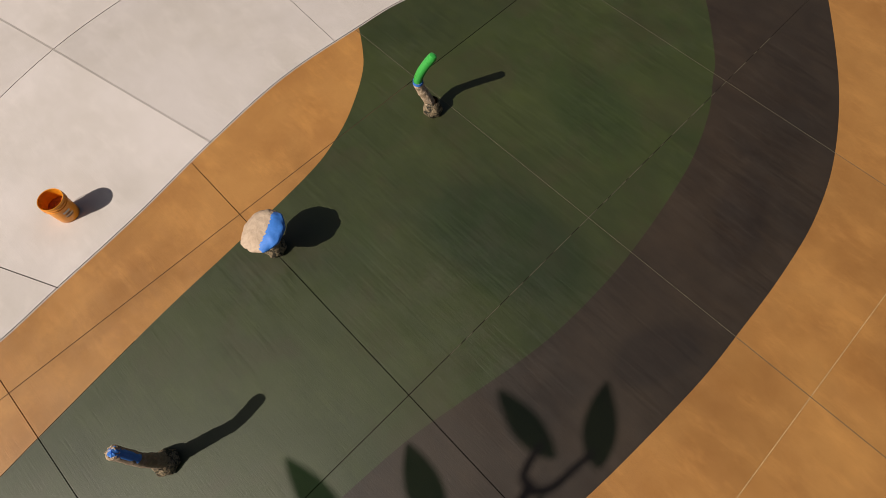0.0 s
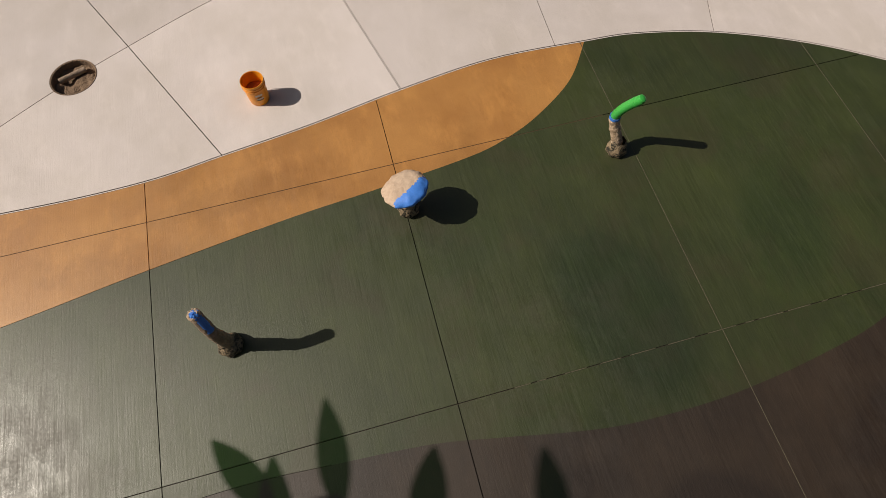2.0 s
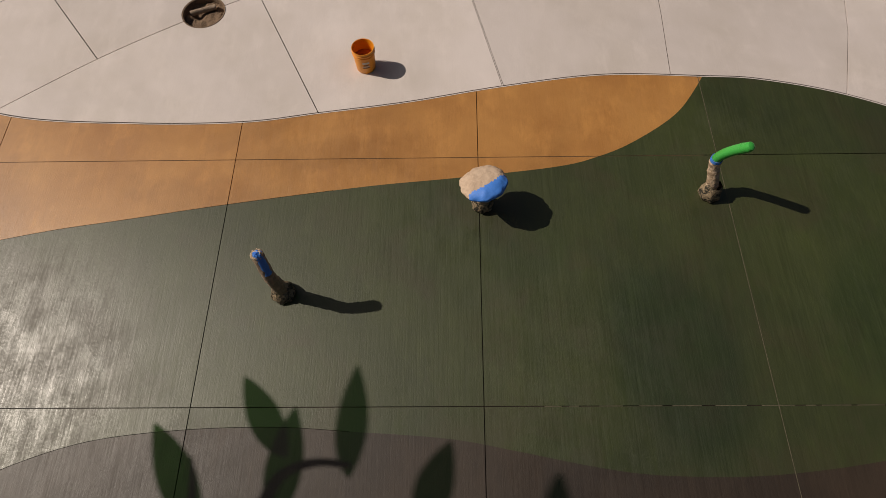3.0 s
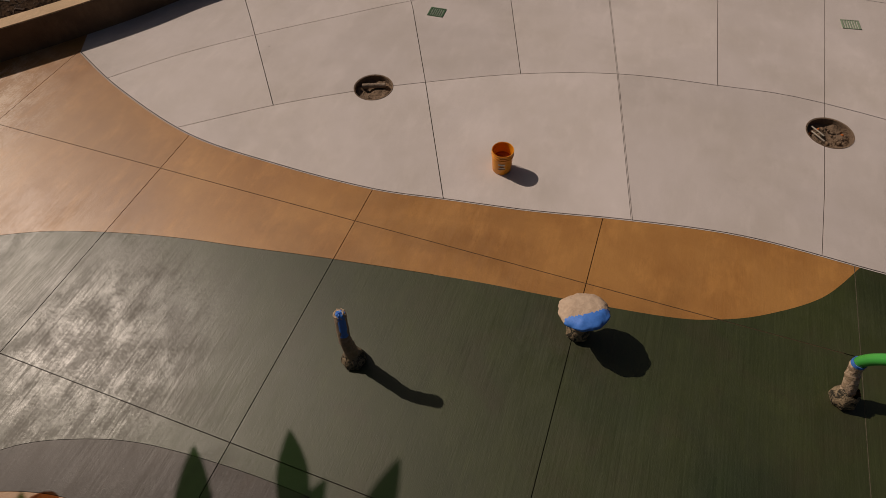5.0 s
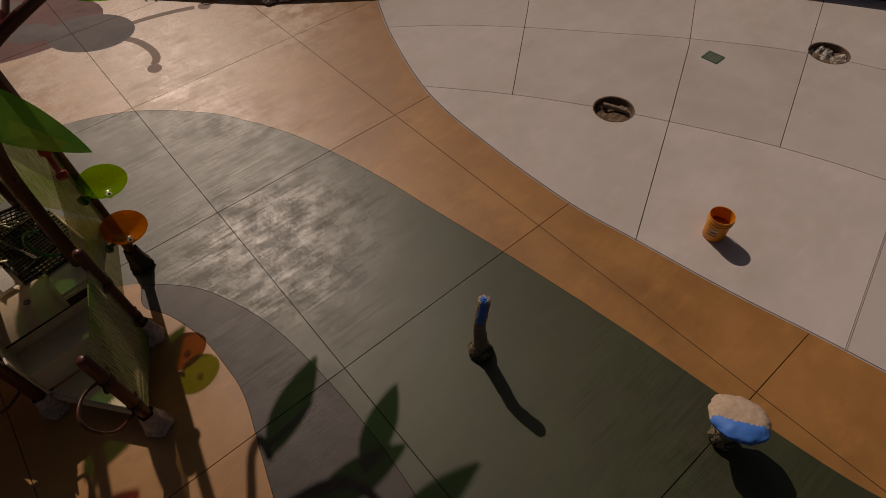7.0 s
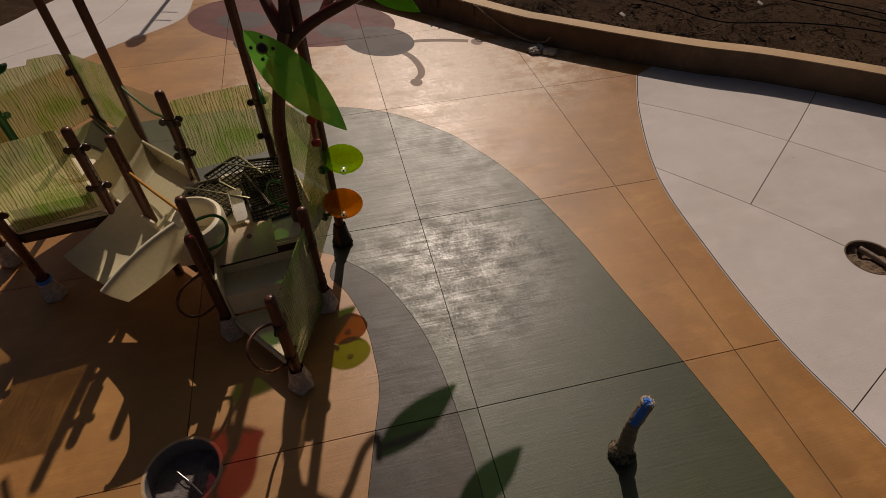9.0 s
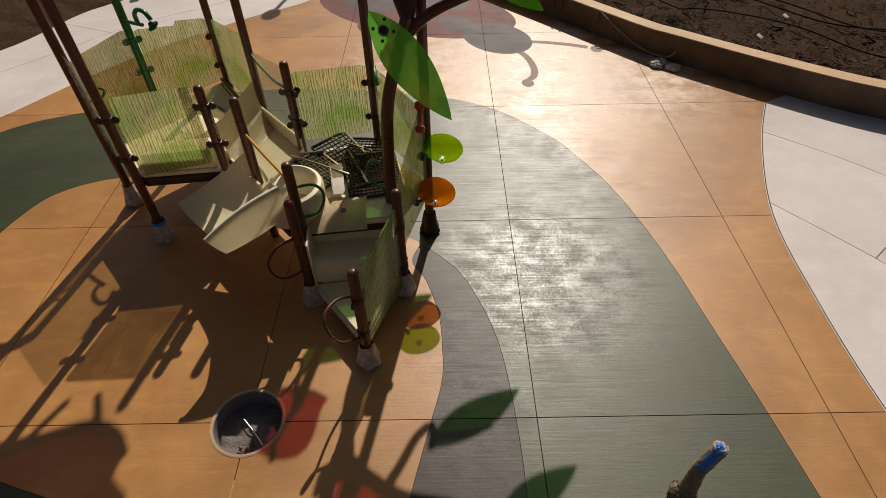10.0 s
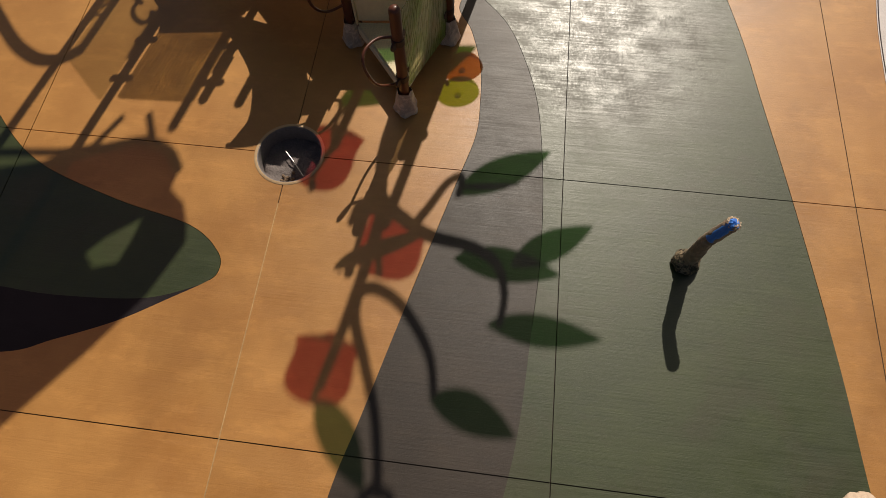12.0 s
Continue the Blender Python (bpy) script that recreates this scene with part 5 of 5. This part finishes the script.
grate(-2.62, -1.66, 0.885, 0.72, 0.62, 0, 2, 12, 13, "dark steel grating lying flat on the cream deck")
grate(-2.66, -1.72, 0.945, 0.62, 0.52, 3, -4, 14, 12, "dark steel grating stacked on another grating")
grate(-3.00, -2.08, 0.93, 0.60, 0.46, 6, 9, 38, 9, "dark steel grating leaning on the pile")
grate(-2.70, -2.28, 0.93, 0.56, 0.40, -5, 8, 48, 9, "dark steel grating leaning on the pile")
grate(-3.06, -1.80, 0.91, 0.52, 0.44, 2, 2, -8, 9, "dark steel grating lying on the deck")


def loose_bar(a, b, w, label, material=STEEL):
    va, vb = Vector(a), Vector(b)
    m = look(va.lerp(vb, 0.5), vb)
    bm = box(w, 0.006, (vb - va).length, 0.002, m)
    add(bm, box(0.006, w * 0.6, (vb - va).length, 0.002, m @ pose(w / 2, w * 0.3, 0)))
    tagged(part("angle_bar", bm, material), label, "metal bar")


loose_bar((-2.66, -2.08, 1.02), (-2.20, -2.00, 0.95), 0.13, "pale perforated steel bracket plate on the gratings", PALE)
loose_bar((-3.22, -2.22, 1.02), (-2.95, -1.70, 1.0), 0.025, "thin galvanised angle bar across the gratings")
loose_bar((-2.84, -2.62, 1.03), (-2.50, -1.92, 1.0), 0.025, "thin galvanised angle bar across the gratings")
loose_bar((-2.95, -1.98, 1.02), (-2.35, -1.70, 0.99), 0.025, "dark steel angle bar across the gratings", GRATE)
loose_bar((-2.98, -2.66, 0.90), (-3.06, -2.30, 0.90), 0.16, "grey steel channel lying at the deck's edge", STEEL)


def loose_plate():
    """A bowed cream panel with a round hole, laid over the top step."""
    t = thing("deck_panel", (-1.99, -2.02, 0.852), "loose bowed cream deck panel with a round hole", "panel")
    bm, n, rows = bmesh.new(), 14, []
    m = pose(-1.99, -2.00, 0.865, 0, 4, 6)
    for i in range(n + 1):
        u = i / n - 0.5
        rows.append([bm.verts.new(m @ Vector((0.54 * u, 0.62 * (j / n - 0.5), -0.07 * (2 * u) ** 2 + 0.05))) for j in range(n + 1)])
    for a, b in zip(rows, rows[1:]):
        for j in range(n):
            bm.faces.new((a[j], a[j + 1], b[j + 1], b[j]))
    bmesh.ops.solidify(bm, geom=bm.faces[:], thickness=0.018)
    part("sheet", bm, PLATE, t)
    part("hole", lathe([(0.0, 0.003), (0.026, 0.003), (0.028, -0.004)], 16, m @ pose(0.02, 0.06, 0.053)), DARK, t, "dark round hole")


loose_plate()
grate(-3.98, -3.42, 1.00, 0.30, 0.12, 2, 3, 60, 7, "small dark steel grating lying at the upper deck's corner")
tri_plate = prism([(-4.72, -3.98), (-4.16, -3.62), (-3.90, -3.66), (-4.20, -3.98)], 0.965, 0.985, 0.003)
tagged(part("corner_plate", tri_plate, GREYBOX), "grey painted steel corner plate on the upper deck", "steel plate")
loose_bar((-4.80, -4.00, 1.0), (-4.22, -3.60, 1.0), 0.05, "black steel angle bar along the upper deck's edge", GRATE)
for p in ((-6.62, 7.41, 0.53), (-7.76, 5.56, 0.50), (-6.95, 4.75, 0.49)):
    scrap = box(0.11, 0.07, 0.012, 0.004, pose(*p, 14, 20, 35))
    tagged(part("paper_scrap", scrap, PALE), "small pale scrap of paper on the mulch", "paper")
tagged(part("utility_post", box(0.16, 0.16, 0.55, 0.02, pose(-11.05, -7.75, 0.27, 0, 0, 30)), GREYBOX), "short grey metal utility post beside the soil", "post")


# ---- paving slabs ----
JOINT = 0.009
SCORED = [[p for p in EDGE_LEAF[20:] if p.x < 1.2 and p.y > -6.0 and (p.x < -0.5 or p.y > 0)], [p for p in EDGE_BAND_TOP if p.x < 1.6], EDGE_PAD[4:-2], [p for p in EDGE_BAND_LOW if p.x < 1.5]]
LAYERS = [("hole", CUTTERS + [strip([Vector((x - 13.3 * lean, -13.3)), Vector((x + 4.6 * lean, 4.6))], JOINT) for x, lean in zip(JOINTS_X, (0, 0, 0, 0, 0, 0.007, 0, 0, 0))] + [strip([Vector((-13.4, y)), Vector((11.2, y))], JOINT) for y in JOINTS_Y]),
          ("hole_white", [strip([Vector(p) for p in (spline([Vector(q) for q in l], 5) if len(l) > 4 else l)], 0.011) for l in inside_white] + [strip([Vector(p) for p in expansion], 0.022)]),
          ("hole_west", [strip([Vector(p) for p in (spline([Vector(q) for q in l], 5) if len(l) > 4 else l)], 0.010) for l in west_joints]),
          ("hole_edge", [strip(EDGE_WHITE, 0.028)] + [strip(l, 0.005) for l in SCORED]),
          ("slate", [lady_head] + lady_spots), ("faded", feelers), ("maroon", [lady_body]), ("white", [white_area]), ("west", [west_area]),
          ("green", [green_area]), ("purple", [purple_area]), ("brown", [brown_area]), ("tan", [paved])]
PAVING = {"slate": ("slate_paving", SLATE, "slate grey stained concrete head and spots of a painted beetle"),
          "faded": ("faded_paving", FADED, "faded grey-tan stained feelers of a painted beetle"),
          "maroon": ("maroon_paving", MAROON, "maroon stained concrete body of a painted beetle"),
          "white": ("pale_paving", WHITE, "pale grey broomed concrete slabs with thin joints"),
          "west": ("pale_paving_west", WHITE, "pale grey concrete slabs beside dark soil"),
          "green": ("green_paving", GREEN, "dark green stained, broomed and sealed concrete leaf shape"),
          "purple": ("purple_paving", PURPLE, "purple-black stained concrete band"),
          "brown": ("brown_paving", BROWN, "dark brown stained concrete band"),
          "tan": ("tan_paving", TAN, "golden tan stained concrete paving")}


def pave():
    verts, loops, owner = [], [], []
    for rank, (name, shapes) in enumerate(LAYERS):
        for shape in shapes:
            k = len(verts)
            verts += [Vector((p.x, p.y)) for p in ccw(shape)]
            loops.append(list(range(k, len(verts))))
            owner.append(rank)
    co, _, tris, _, _, orig = delaunay_2d_cdt(verts, [], loops, 1, 1e-5)
    names = [n for n, _ in LAYERS]
    kind = []
    for o in orig:
        ranks = {names[owner[i]] for i in o}
        first = next((n for n in names if n in ranks and not n.startswith("hole")), None)
        if "tan" not in ranks or "hole_edge" in ranks:
            first = None
        elif "hole_white" in ranks and first == "white" or "hole_west" in ranks and first == "west":
            first = None
        elif "hole" in ranks and (first not in ("white", "west") or any(owner[i] == 0 and i < len(CUTTERS) for i in o)):
            first = None
        kind.append(first)
    edge = {}
    for n, t in enumerate(tris):
        for a, b in zip(t, t[1:] + t[:1]):
            edge.setdefault((min(a, b), max(a, b)), []).append(n)
    near = [[] for _ in tris]
    for pair in edge.values():
        if len(pair) == 2 and kind[pair[0]] == kind[pair[1]]:
            near[pair[0]].append(pair[1]), near[pair[1]].append(pair[0])
    parents = {}
    seen = [k is None for k in kind]
    for start in range(len(tris)):
        if seen[start]:
            continue
        seen[start], stack, group = True, [start], []
        while stack:
            n = stack.pop()
            group.append(n)
            for m in near[n]:
                if not seen[m]:
                    seen[m] = True
                    stack.append(m)
        name, material, label = PAVING[kind[start]]
        if name not in parents:
            parents[name] = thing(name, (0, 0, 0), label, "paving", kind="structure")
        bm, top, low, inside = bmesh.new(), {}, {}, set(group)
        for n in group:
            for i in tris[n]:
                if i not in top:
                    top[i] = bm.verts.new((co[i].x, co[i].y, 0.0))
            if len(set(tris[n])) == 3:
                bm.faces.new([top[i] for i in tris[n]])
        for n in group:
            t = tris[n]
            for a, b in zip(t, t[1:] + t[:1]):
                if sum(m in inside for m in edge[(min(a, b), max(a, b))]) == 1:
                    for i in (a, b):
                        if i not in low:
                            low[i] = bm.verts.new((co[i].x, co[i].y, -0.03))
                    bm.faces.new((top[b], top[a], low[a], low[b]))
        area = sum(f.calc_area() for f in bm.faces)
        if area < 0.004:
            bm.free()
            continue
        part("slab", bm, material, parents[name], smooth=False)


pave()
for x in (5.447, 8.10):
    tagged(part("joint_filler", box(0.007, 17.1, 0.01, 0, pose(x, -4.68, -0.006)), CHALK, smooth=False), "chalky filler in a paving joint", "joint", kind="structure")
tagged(part("joint_filler", box(10.3, 0.0088, 0.01, 0, pose(5.70, -2.72, -0.006)), PALEFILL, smooth=False), "chalky filler in a paving joint", "joint", kind="structure")
tagged(part("joint_filler", box(13.0, 0.0088, 0.01, 0, pose(-1.2, 2.74, -0.008)), DIRTFILL, smooth=False), "brown dirt in a paving joint", "joint", kind="structure")
random.seed(41)
x = 3.3
while x < 9.0:
    w = random.uniform(0.04, 0.35)
    tagged(part("joint_filler", box(w, 0.006, 0.01, 0, pose(x + w / 2, -0.008, -0.005)), CHALK, smooth=False), "chalky filler in a paving joint", "joint", kind="structure")
    x += w + random.uniform(0.03, 0.2)
tan_side = []
for k, p in enumerate(EDGE_WHITE):
    d = (EDGE_WHITE[min(k + 1, len(EDGE_WHITE) - 1)] - EDGE_WHITE[max(k - 1, 0)]).normalized()
    tan_side.append(p + Vector((d.y, -d.x)) * 0.006)
for line, w in ((tan_side, 0.011), ([Vector(p) for p in expansion], 0.007)):
    bm = prism([(p.x, p.y) for p in strip(line, w)], -0.012, 0.002)
    tagged(part("joint_sealant", bm, WHITE, smooth=False), "pale bead of sealant in an expansion joint", "joint", kind="structure")


def spray_flower():
    """A tall spray pole with a spade-shaped head, out by the end of the low wall."""
    x, y, h = -13.35, -3.80, 3.35
    t = thing("spray_pole", (x, y, 0), "tall brown spray pole with a spade-shaped head", "spray pole")
    part("pole", tube([(x, y, 0), (x, y, h)], 0.05, 14), POST, t)
    part("head", lathe([(0.0, 0.0), (0.16, 0.10), (0.20, 0.24), (0.13, 0.38), (0.0, 0.46)], 20, pose(x, y, h - 0.04)), DEEPRED, t, "spade-shaped acrylic head")
    for z in (2.2, 2.6):
        part("nozzle_arm", tube([(x, y, z), (x + 0.10, y + 0.42, z + 0.05)], 0.015, 8), POST, t)


spray_flower()
